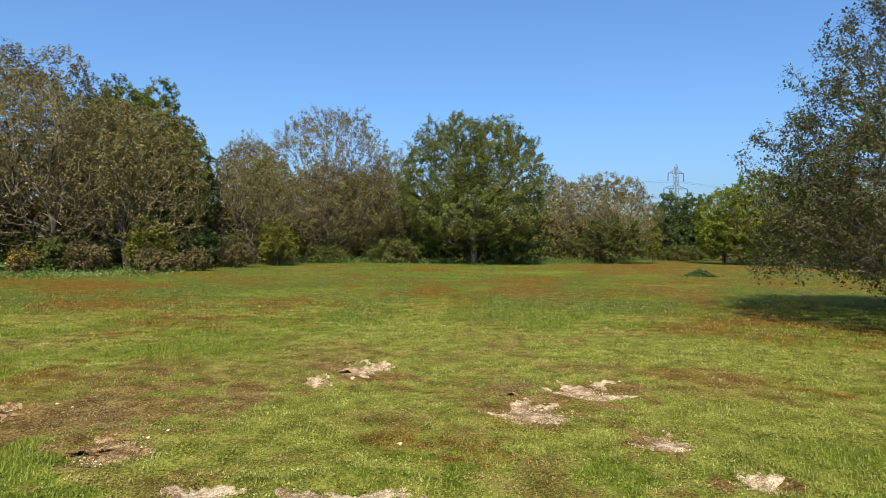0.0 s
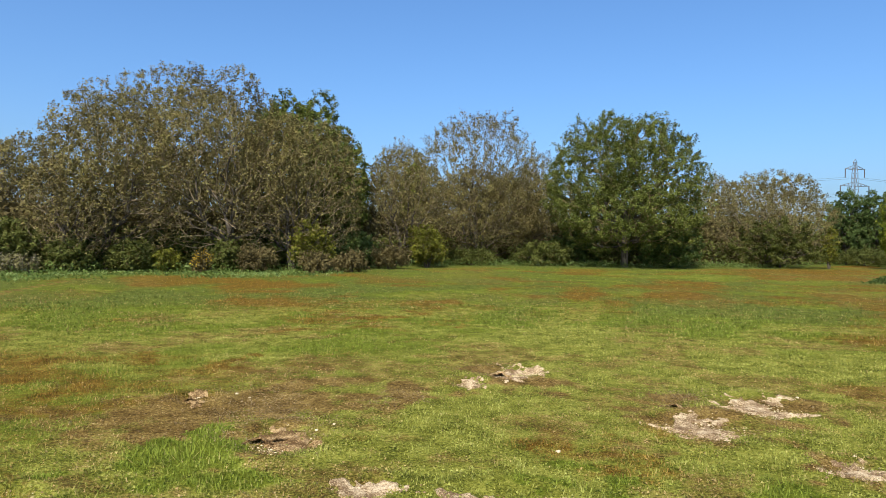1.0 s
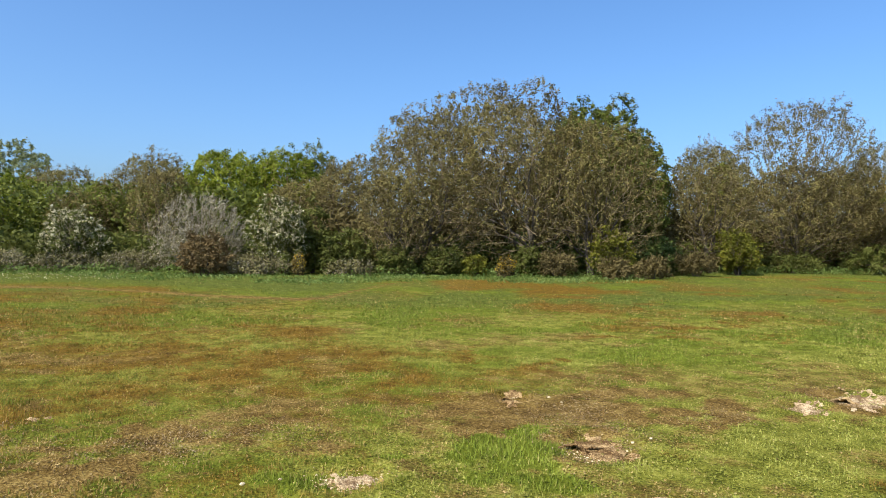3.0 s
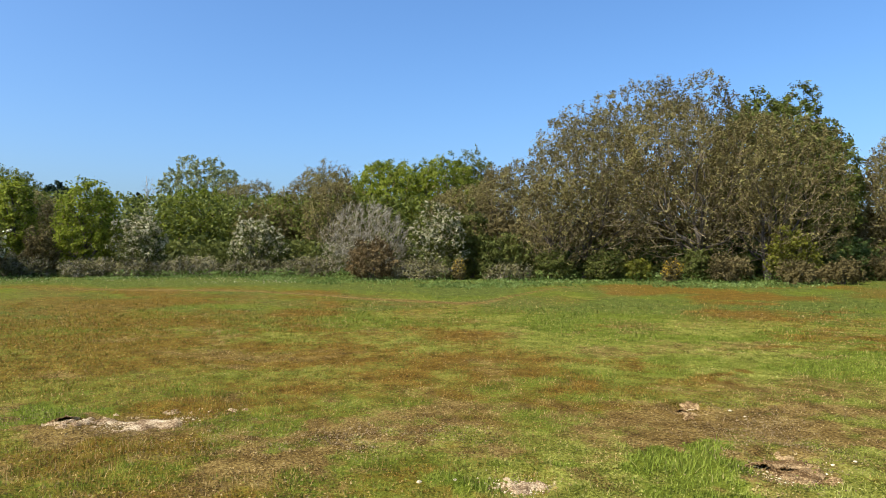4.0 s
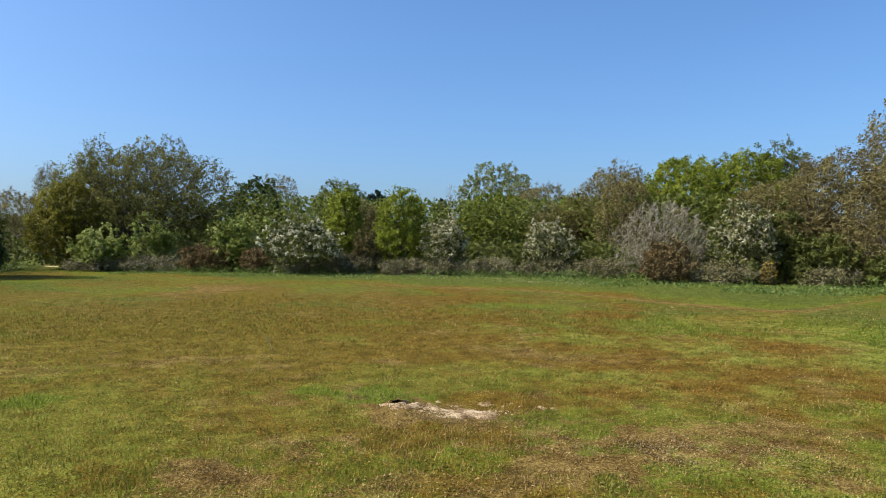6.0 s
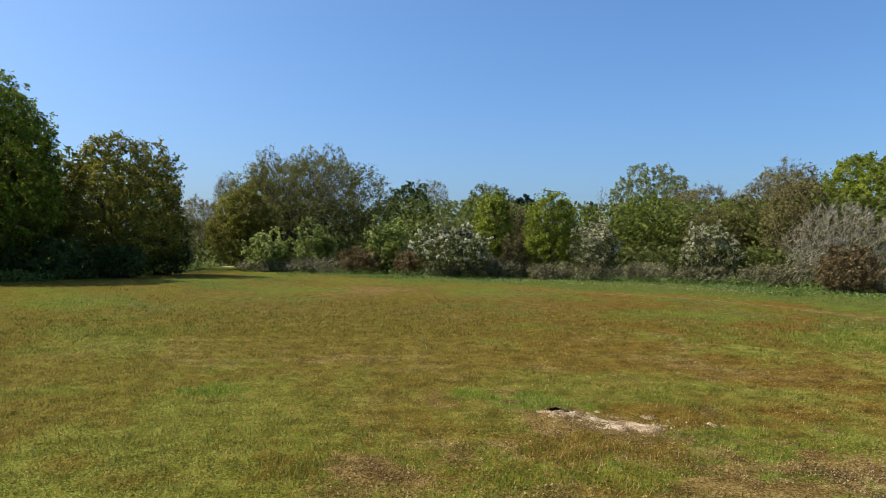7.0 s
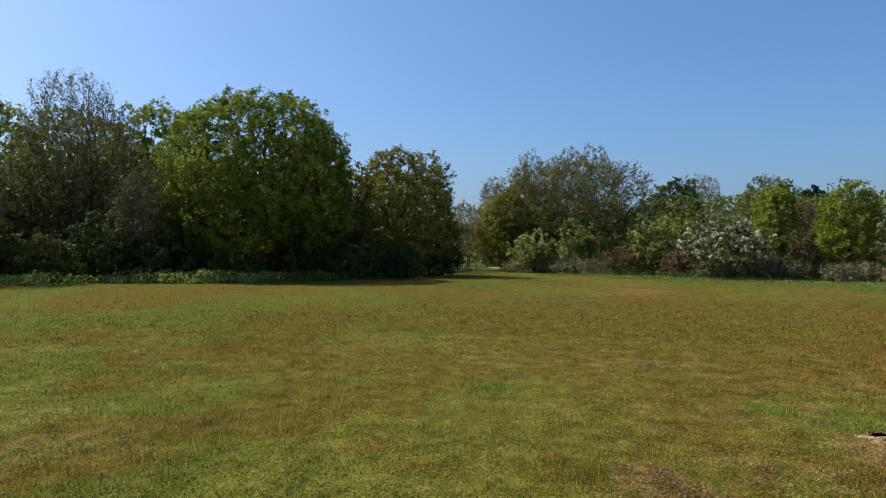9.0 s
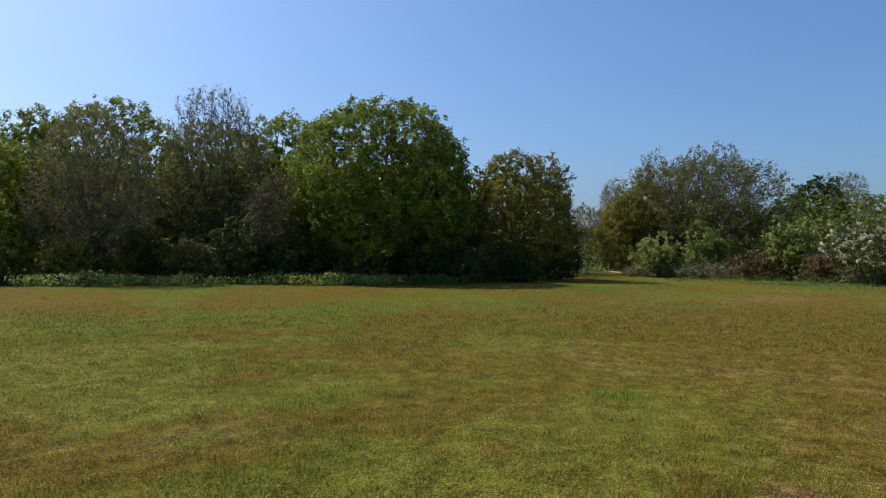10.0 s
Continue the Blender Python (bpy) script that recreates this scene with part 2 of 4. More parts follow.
sorrel(-2.94, 15.51, 0.79, 1.46)
sorrel(-5.88, 8.67, 0.33, 0.99)
sorrel(-4.13, 8.09, 0.49, 0.69)
sorrel(-6.81, 8.33, 0.29, 0.83)
sorrel(-11.15, 2.29, 0.99, 2.36)
sorrel(-15.89, -0.81, 1.05, 1.25)
sorrel(-23.61, -0.75, 0.91, 3.81)
sorrel(-16.19, 6.59, 2.02, 3.46)
sorrel(-8.64, 0.68, 0.41, 1.02)
sorrel(-6.25, 0.59, 0.30, 0.58)
sorrel(-10.03, 6.07, 0.60, 1.30)
sorrel(-9.59, -1.19, 0.80, 1.11)
sorrel(-8.05, -10.20, 1.00, 1.74)
sorrel(-18.22, -28.06, 1.20, 5.65)
sorrel(-22.67, -17.15, 1.70, 6.94)
sorrel(-15.30, -7.45, 1.43, 2.05)
sorrel(-9.76, -1.82, 0.45, 1.24)
sorrel(-22.56, -0.61, 0.84, 3.42)
dry(-2.15, 5.42, 0.42, 0.64)
dry(2.21, 5.74, 0.33, 0.42)
dry(2.61, 4.81, 0.28, 0.32)
dry(-7.43, 1.18, 0.47, 0.46)
dry(-29.74, -1.29, 1.58, 3.12)
dry(-6.50, 2.06, 0.85, 0.72)
dry(1.54, 7.24, 0.73, 1.16)
dry(-0.79, 8.45, 0.61, 0.93)
dry(-4.83, 3.04, 1.46, 0.48)
dry(-2.99, 6.38, 0.96, 1.00)
dry(-2.78, 6.35, 0.80, 1.20)
dry(1.19, 7.84, 0.35, 0.69)
dry(-4.87, 3.37, 1.04, 0.48)
dry(-4.77, -4.74, 0.88, 0.49)
dry(-5.31, -0.21, 0.41, 0.40)
dry(-1.69, 7.03, 0.48, 0.51)
lush(-2.67, 4.72, 0.45, 0.57)
lush(-3.50, 3.60, 0.43, 0.39)
lush(-2.59, 5.07, 0.20, 0.48)
lush(-8.08, -2.18, 0.35, 0.4)
lush(-7.76, 1.12, 0.57, 0.42)
lush(0.13, 4.83, 0.35, 0.28)
lush(2.03, 5.05, 0.49, 0.46)
sand(-0.69, 8.71, 0.20, 0.42)
sand(-1.04, 7.94, 0.13, 0.26)
sand(1.31, 6.68, 0.35, 0.40)
sand(2.01, 7.67, 0.35, 0.42)
sand(-0.41, 8.87, 0.14, 0.28)
sand(-2.12, 5.29, 0.29, 0.36)
sand(-0.18, 4.40, 0.44, 0.18)
sand(-1.12, 4.45, 0.23, 0.14)
sand(2.58, 4.79, 0.14, 0.18)
sand(2.23, 5.74, 0.16, 0.24)
sand(-6.56, 2.13, 0.59, 0.26)
sand(-3.18, 3.55, 0.29, 0.21)
sand(-3.56, 6.36, 0.07, 0.27)
sand(-73.6, -18.9, 1.5, 6.5)


def spots(kind, x, y, soft):
    """How far the places lie inside the kind's patches: 1 in the middle, 0 outside. Each patch is ragged."""
    out = np.zeros_like(x)
    for k, (cx, cy, a, b) in enumerate(SPOTS[kind]):
        d = math.hypot(cx, cy)
        ex, ey = cx / d, cy / d
        u, v = (x - cx) * ey - (y - cy) * ex, (x - cx) * ex + (y - cy) * ey
        q = np.sqrt((u / a) ** 2 + (v / b) ** 2)
        near = q < 3
        wob = np.zeros_like(x)
        s = max(0.12, min(a, b))
        wob[near] = (cloud(x[near], y[near], s * 0.9, 40 + k) - 0.5) * (4.5 if soft > 0.6 else 2.4) + (cloud(x[near], y[near], s * 0.3, 70 + k) - 0.5) * 1.6
        out = np.maximum(out, np.clip(((1.05 if soft > 0.6 else 0.6) - q + wob) / soft, 0, 1))
    return out


def cover_at(x, y):
    """Sorrel, dry, sand and lush at each place."""
    x, y = np.asarray(x, dtype=float), np.asarray(y, dtype=float)
    r = np.hypot(x, y)
    az = np.degrees(np.arctan2(-x, y))
    west = np.clip((az - 30) / 60, 0, 1)
    base = cloud(x, y, 6.0, 3) * 0.45 + cloud(x, y, 1.7, 9) * 0.35 + cloud(x, y, 0.5, 15) * 0.2
    streak = cloud(az / 7, r / (2.5 + 0.06 * r), 1.0, 12)
    far = np.clip((r - 13) / 8, 0, 1)
    red = np.clip((base - 0.49 + 0.04 * west) * 4.5, 0, 0.75) + 0.42 * west
    drifts = np.clip((streak * 0.65 + base * 0.35 - 0.45 + 0.02 * west) * 8, 0, 0.9) * np.clip(0.3 + 1.4 * (cloud(x, y, 14.0, 17) - 0.2), 0, 1)
    red = red * (1 - 0.5 * far) + far * drifts
    rusty = np.clip((az - 15) / 30, 0, 1) * np.clip((112 - az) / 30, 0, 1)
    dusk = np.clip((az - 112) / 15, 0, 1)   # towards the dark wood
    red = red + (0.16 + 0.3 * (cloud(x, y, 2.2, 57) - 0.5)) * rusty * (1 - 0.4 * west)
    red = np.maximum(red, spots("sorrel", x, y, 1.2) * (0.35 + 0.75 * cloud(x, y, 0.45, 19)) * (1 - 0.34 * west + 0.2 * dusk))
    thatch = np.clip((cloud(x, y, 1.3, 21) * 0.6 + cloud(x, y, 0.4, 25) * 0.4 - 0.5) * 4.0, 0, 0.55) * (1 - 0.5 * far)
    thatch = np.maximum(thatch, spots("dry", x, y, 1.1)) + 0.3 * rusty * np.clip((cloud(x, y, 1.1, 59) - 0.4) * 4, 0, 1) * np.clip((14 - r) / 6, 0, 1)
    green = np.clip((cloud(x, y, 2.6, 31) * 0.6 + cloud(x, y, 0.8, 33) * 0.4 - 0.5) * 4.5, 0, 0.85) * (1 - 0.4 * west)
    # darker lush tone westward, partly standing in for backlit blades' shaded sides
    green = np.minimum(green + 0.5 * np.clip((az - 45) / 30, 0, 1), 1 - 0.1 * west)
    green = np.minimum(green + 0.45 * far, 1)
    green = np.maximum(green, spots("lush", x, y, 0.7))
    deep = np.interp(az, (-40, 38, 46, 84, 96, 150), (8, 7, 17, 16, 6, 4))
    rim = np.clip((r - tree_line(az) + deep) / (0.3 * deep) + (cloud(x, y, 3.0, 51) - 0.5) * 1.5, 0, 1)
    trod = np.exp(-((r - tree_line(az) + deep + 1.5 * (cloud(x, y, 9.0, 53) - 0.5)) / 0.7) ** 2) * np.clip((az - 36) / 6, 0, 1) * np.clip((84 - az) / 6, 0, 1)
    # far patches of the rank tone stand in for tufts shading each other
    coarse = far * (1 - 0.6 * np.clip((az - 105) / 20, 0, 1)) * np.clip((cloud(x, y, 1.4, 61) * 0.6 + cloud(az / 5, r / (2.5 + 0.06 * r), 1.0, 63) * 0.4 - 0.4) * 7, 0, 1)
    green = np.where(rim > 0.25, 1.0 + 0.8 * rim, np.where(coarse > 0.05, 1.0 + 0.7 * coarse, green))
    red = np.minimum(red, 1 - 0.38 * west + 0.14 * dusk)
    red *= 1 - rim * 0.95
    red *= 1 - 0.9 * spots("lush", x, y, 0.7)
    thatch *= 1 - spots("lush", x, y, 0.7)
    thatch = np.maximum(thatch, far * (1 - rim) * np.clip((cloud(az / 5, r / (2.0 + 0.05 * r), 1.0, 14) - 0.49) * 5, 0, 0.38))
    thatch = np.maximum(thatch, trod)
    shaded = np.clip((az - 98) / 25, 0, 1)   # greener towards the dark wood
    red, thatch = red * (1 - 0.16 * shaded), thatch * (1 - 0.4 * shaded)
    bare = spots("sand", x, y, 0.5)
    return np.stack([red, thatch, bare, green], -1)


LINE_AZ = (-60, -35, -25, -19, -14, -5, 5, 10, 16, 21, 29, 37, 48, 56, 65, 74, 81, 89, 95, 101, 104.5, 107, 112, 118, 124, 133, 142, 150, 165)
LINE_D = (70, 75, 76, 98, 71, 60, 58, 57, 49, 43, 40, 41, 38, 40, 45, 47, 50, 49, 56, 59, 76, 60, 47, 42, 40, 40, 41, 42, 44)


def tree_line(az):
    """How far off the wood's edge stands in each direction."""
    return np.interp(az, LINE_AZ, LINE_D)


def relief(x, y):
    """The lie of the ground: gentle swells, small humps, and the scrapes dug into it."""
    x, y = np.asarray(x, dtype=float), np.asarray(y, dtype=float)
    r = np.hypot(x, y)
    z = (cloud(x, y, 6.0, 5) - 0.5) * 0.10 * np.clip(r / 8, 0.4, 1) + (cloud(x, y, 0.7, 6) - 0.5) * 0.035
    z = z * np.clip((400 - r) / 300, 0, 1)
    for cx, cy, a, b in SPOTS["sand"][:13]:
        near = np.hypot(x - cx, y - cy) < 3 * max(a, b)
        if np.any(near):
            q = np.hypot(x[near] - cx, y[near] - cy) / (0.6 * (a + b))
            z[near] += -0.045 * np.exp(-(q * 1.1) ** 2) + 0.03 * np.exp(-((q - 1.3) * 3) ** 2)
    return z


def sand_material(name, dark, mid, light):
    mat, n, link = nodes_of(name)
    co = n.new("ShaderNodeNewGeometry")
    tex = []
    for scale in (5, 75):
        t = n.new("ShaderNodeTexNoise")
        t.inputs["Scale"].default_value, t.inputs["Detail"].default_value, t.inputs["Roughness"].default_value = scale, 6, 0.7
        link(co.outputs["Position"], t.inputs["Vector"])
        tex.append(t.outputs["Fac"])
    add = n.new("ShaderNodeMath")
    add.operation = "MULTIPLY_ADD"
    add.inputs[1].default_value = 0.5
    link(tex[0], add.inputs[0])
    half = n.new("ShaderNodeMath")
    half.operation = "MULTIPLY"
    half.inputs[1].default_value = 0.5
    link(tex[1], half.inputs[0])
    link(half.outputs[0], add.inputs[2])
    r = ramp(n, [(0.45, dark), (0.51, mid), (0.57, light)])
    link(add.outputs[0], r.inputs[0])
    bsdf = n["Principled BSDF"]
    link(r.outputs[0], bsdf.inputs["Base Color"])
    bsdf.inputs["Roughness"].default_value, bsdf.inputs["Specular IOR Level"].default_value = 0.95, 0.03
    bump = n.new("ShaderNodeBump")
    bump.inputs["Strength"].default_value, bump.inputs["Distance"].default_value = 1.0, 0.02
    link(tex[1], bump.inputs["Height"])
    link(bump.outputs[0], bsdf.inputs["Normal"])
    return mat


def height_at(x, y):
    return float(relief(np.array([x]), np.array([y]))[0])


def build_ground():
    rings = np.concatenate([[0.0, 1.0, 2.0, 3.0], np.geomspace(3.4, 16, 140), np.geomspace(16.5, 120, 70), np.geomspace(135, 3500, 16)])
    turn = np.radians(np.concatenate([np.arange(-48, 152, 0.5), np.arange(152, 312, 8)]))
    rr, tt = np.meshgrid(rings, turn, indexing="ij")
    x, y = -np.sin(tt) * rr, np.cos(tt) * rr
    z = relief(x.ravel(), y.ravel())
    verts = np.stack([x.ravel(), y.ravel(), z], -1)
    m, k = len(rings), len(turn)
    a = (np.arange(m - 1)[:, None] * k + np.arange(k)[None, :]).ravel()
    b = (np.arange(m - 1)[:, None] * k + (np.arange(k)[None, :] + 1) % k).ravel()
    faces = np.stack([a, a + k, b + k, b], -1)
    me = mesh_of("ground", verts, faces, M_GROUND, True)
    me.color_attributes.new("cover", "FLOAT_COLOR", "POINT").data.foreach_set("color", cover_at(verts[:, 0], verts[:, 1]).astype(np.float32).ravel())
    return tagged(new("ground", me), "rough short heath turf with rusty sorrel and sandy rabbit scrapes", "ground", kind="structure")


def blade_cloud(name, n, r0, r1, az0, az1, tall, wide, seed, fade):
    """Grass blades, each a slender point that leans; shorter in thatch, none on sand, longer where it is lush."""
    rng = np.random.default_rng(seed)
    u = rng.random(n)
    spacing = 1 - np.sqrt(1 - u) if fade == 0 else u ** fade
    r, az = r0 + (r1 - r0) * spacing, np.radians(az0 + (az1 - az0) * rng.random(n))
    x, y = -np.sin(az) * r, np.cos(az) * r
    c = cover_at(x, y)
    keep = rng.random(n) > np.clip(c[:, 2] * 0.95, 0, 0.88) + c[:, 1] * 0.6
    x, y, r, c = x[keep], y[keep], r[keep], c[keep]
    n = len(x)
    z = relief(x, y)
    tuft = np.clip((cloud(x, y, 0.3, seed + 40) - 0.34) * 3.2, 0, 1)   # the turf stands in small tussocks
    h = tall * (0.45 + 0.8 * rng.random(n)) * (0.55 + 0.7 * tuft) * (1 + 0.5 * np.minimum(c[:, 3], 1.2) * (c[:, 3] > 0.7) + 0.15 * c[:, 0]) * (1 - 0.55 * c[:, 1]) * (1 - 0.5 * c[:, 2])
    w = wide * (0.7 + 0.6 * rng.random(n)) * np.maximum(1, r / (7 if r0 < 5 else 12)) * (1 - 0.35 * c[:, 0])
    turn, lean = rng.random(n) * 6.2832, rng.random(n) * 1.1
    lx, ly = np.cos(turn), np.sin(turn)
    foot = np.stack([x, y, z - 0.005], -1)
    side = np.stack([-ly, lx, np.zeros(n)], -1) * w[:, None] * 0.5
    tip = foot + np.stack([lx * lean, ly * lean, 1 - 0.25 * lean], -1) * h[:, None]
    verts = np.stack([foot - side, foot + side, tip], 1).reshape(-1, 3)
    faces = np.arange(3 * n).reshape(n, 3)
    return covered(name, verts, faces, c)


def covered(name, verts, faces, c):
    """A mesh of small three-cornered leaves or blades that take the colour of the cover they grow in."""
    me = mesh_of(name, verts, faces, M_BLADE)
    c = c.copy()
    c[:, 2] = 0
    me.color_attributes.new("cover", "FLOAT_COLOR", "POINT").data.foreach_set("color", np.repeat(c, 3, 0).astype(np.float32).ravel())
    return new(name, me)


def low_leaves(name, n, r0, r1, az0, az1, size, seed):
    """Clover, sorrel and moss leaves that stand in small tufts between the blades."""
    rng = np.random.default_rng(seed)
    tufts = n // 9
    r = r0 + (r1 - r0) * (1 - np.sqrt(1 - rng.random(tufts) * 0.98))
    az = np.radians(az0 + (az1 - az0) * rng.random(tufts))
    r, az = np.repeat(r, 9), np.repeat(az, 9)
    grow = np.maximum(1, r / 8)
    x, y = -np.sin(az) * r + rng.normal(size=len(r)) * 0.035 * grow, np.cos(az) * r + rng.normal(size=len(r)) * 0.035 * grow
    c = cover_at(x, y)
    keep = rng.random(len(x)) > c[:, 2] * 1.2
    x, y, c, grow = x[keep], y[keep], c[keep], grow[keep]
    at = np.stack([x, y, relief(x, y) + (0.008 + 0.022 * rng.random(len(x))) * (1 - 0.5 * c[:, 1])], -1)
    nor = unit(rng.normal(size=at.shape) * 0.6 + np.array([0, 0, 0.8]))
    ax = unit(np.cross(nor, rng.normal(size=at.shape)))
    bx = np.cross(nor, ax)
    s = (size * grow * (0.6 + 0.8 * rng.random(len(x))))[:, None]
    verts = np.stack([at + ax * s * 0.55, at - ax * s * 0.4 + bx * s * 0.5, at - ax * s * 0.4 - bx * s * 0.5], 1).reshape(-1, 3)
    return covered(name, verts, np.arange(len(verts)).reshape(-1, 3), c)


# ---- trees and shrubs ----
def tubes(a, b, ctrl, r0, r1, steps, sides):
    """Tapered, bent tubes from a to b, many at once. Gives corners, faces, and the points along each."""
    m = len(a)
    s = np.linspace(0, 1, steps + 1)[None, :, None]
    pts = a[:, None] * (1 - s) ** 2 + ctrl[:, None] * 2 * s * (1 - s) + b[:, None] * s ** 2
    tan = unit(np.gradient(pts, axis=1))
    ref = np.where(np.abs(tan[..., 2:3]) > 0.9, np.array([1.0, 0, 0]), np.array([0, 0, 1.0]))
    u = unit(np.cross(tan, ref))
    v = np.cross(tan, u)
    rad = (r0[:, None] * (1 - s[..., 0]) + r1[:, None] * s[..., 0])[..., None, None]
    ang = np.linspace(0, 2 * math.pi, sides, endpoint=False)
    ring = u[:, :, None] * np.cos(ang)[None, None, :, None] + v[:, :, None] * np.sin(ang)[None, None, :, None]
    verts = pts[:, :, None] + ring * rad
    base = (np.arange(m)[:, None, None] * (steps + 1) + np.arange(steps)[None, :, None]) * sides
    k = np.arange(sides)[None, None, :]
    k1 = (k + 1) % sides
    faces = np.stack([base + k, base + k1, base + k1 + sides, base + k + sides], -1).reshape(-1, 4)
    return verts.reshape(-1, 3), faces, pts, rad[..., 0, 0]


def ribbons(rng, a, b, ctrl, r0, r1, steps):
    """Bent, tapering branchlets too thin to show their roundness at the wood's distance. Gives what tubes() gives."""
    m = len(a)
    s = np.linspace(0, 1, steps + 1)[None, :, None]
    pts = a[:, None] * (1 - s) ** 2 + ctrl[:, None] * 2 * s * (1 - s) + b[:, None] * s ** 2
    side = unit(np.cross(b - a, rng.normal(size=a.shape)))[:, None]
    rad = r0[:, None] * (1 - s[..., 0]) + r1[:, None] * s[..., 0]
    verts = np.stack([pts - side * rad[..., None], pts + side * rad[..., None]], 2).reshape(-1, 3)
    i = (np.arange(m)[:, None] * (steps + 1) + np.arange(steps)[None]).ravel() * 2
    return verts, np.stack([i, i + 1, i + 3, i + 2], -1), pts, rad


def leaf_quads(rng, at, size, slim=0.6, flat=0.6):
    """One folded, four-cornered leaf or spray at each place."""
    n = len(at)
    nor = unit(rng.normal(size=(n, 3)) + np.array([0, 0, flat]))
    ax = unit(np.cross(nor, rng.normal(size=(n, 3))))
    bx = np.cross(nor, ax)
    s = (size * (0.55 + 0.9 * rng.random(n)))[:, None]
    fold = nor * s * 0.15
    verts = np.stack([at - ax * s * 0.5, at + bx * s * slim * 0.5 + fold, at + ax * s * 0.5, at - bx * s * slim * 0.5 + fold], 1)
    return verts.reshape(-1, 3), np.arange(4 * n).reshape(n, 4)


def leaf_sprays(rng, at, size, slim=0.8, flat=0.6, heart=None):
    """One three-pointed spray of leaves at each place, for crowns that stay far off."""
    n = len(at)
    face = np.zeros((n, 3)) if heart is None else unit(at - heart)
    nor = unit(rng.normal(size=(n, 3)) * 0.75 + np.array([0, 0, flat]) + face * 0.8)
    ax = unit(np.cross(nor, rng.normal(size=(n, 3))))
    bx = np.cross(nor, ax)
    s = (size * (0.55 + 0.9 * rng.random(n)))[:, None]
    skew = rng.uniform(-0.2, 0.2, (n, 1))
    verts = np.stack([at + ax * s * 0.52, at - ax * s * 0.38 + bx * s * slim * (0.6 + skew), at - ax * s * 0.38 - bx * s * slim * (0.6 - skew)], 1)
    return verts.reshape(-1, 3), np.arange(3 * n).reshape(n, 3)


def fine_twigs(a, b, r):
    """Twigs finer than the eye can part at the wood's distance."""
    side = unit(np.cross(b - a, np.array([0.31, 0.47, 0.83]) + 0 * a)) * r
    verts = np.stack([a - side, a + side, b], 1).reshape(-1, 3)
    return verts, np.arange(3 * len(a)).reshape(-1, 3)


def skeleton(rng, base, base_parent, base_path, usable, targets, direct, slope):
    """Joins each target, from the heart outwards, to the wood that already stands: a short way to it, but no long way round from the root."""
    m, n = len(base), len(targets)
    p, par, path = np.empty((m + n, 3)), np.zeros(m + n, dtype=int), np.zeros(m + n)
    p[:m], par[:m], path[:m] = base, base_parent, base_path
    bar = np.where(usable, 0.0, 1e6)
    for k in range(m, m + n):
        t = targets[k - m]
        d = t - p[:k]
        far = np.sqrt((d * d).sum(1))
        cost = far * (1 + 0.25 * rng.random(k)) + direct * path[:k] + slope * np.maximum(0, -d[:, 2])
        cost[:m] += bar
        j = int(np.argmin(cost))
        p[k], par[k], path[k] = t, j, path[j] + far[j]
    count = np.zeros(m + n)
    count[m:] = 1.0
    for k in range(m + n - 1, m - 1, -1):
        if par[k] >= m:
            count[par[k]] += count[k]
    return p, par, count


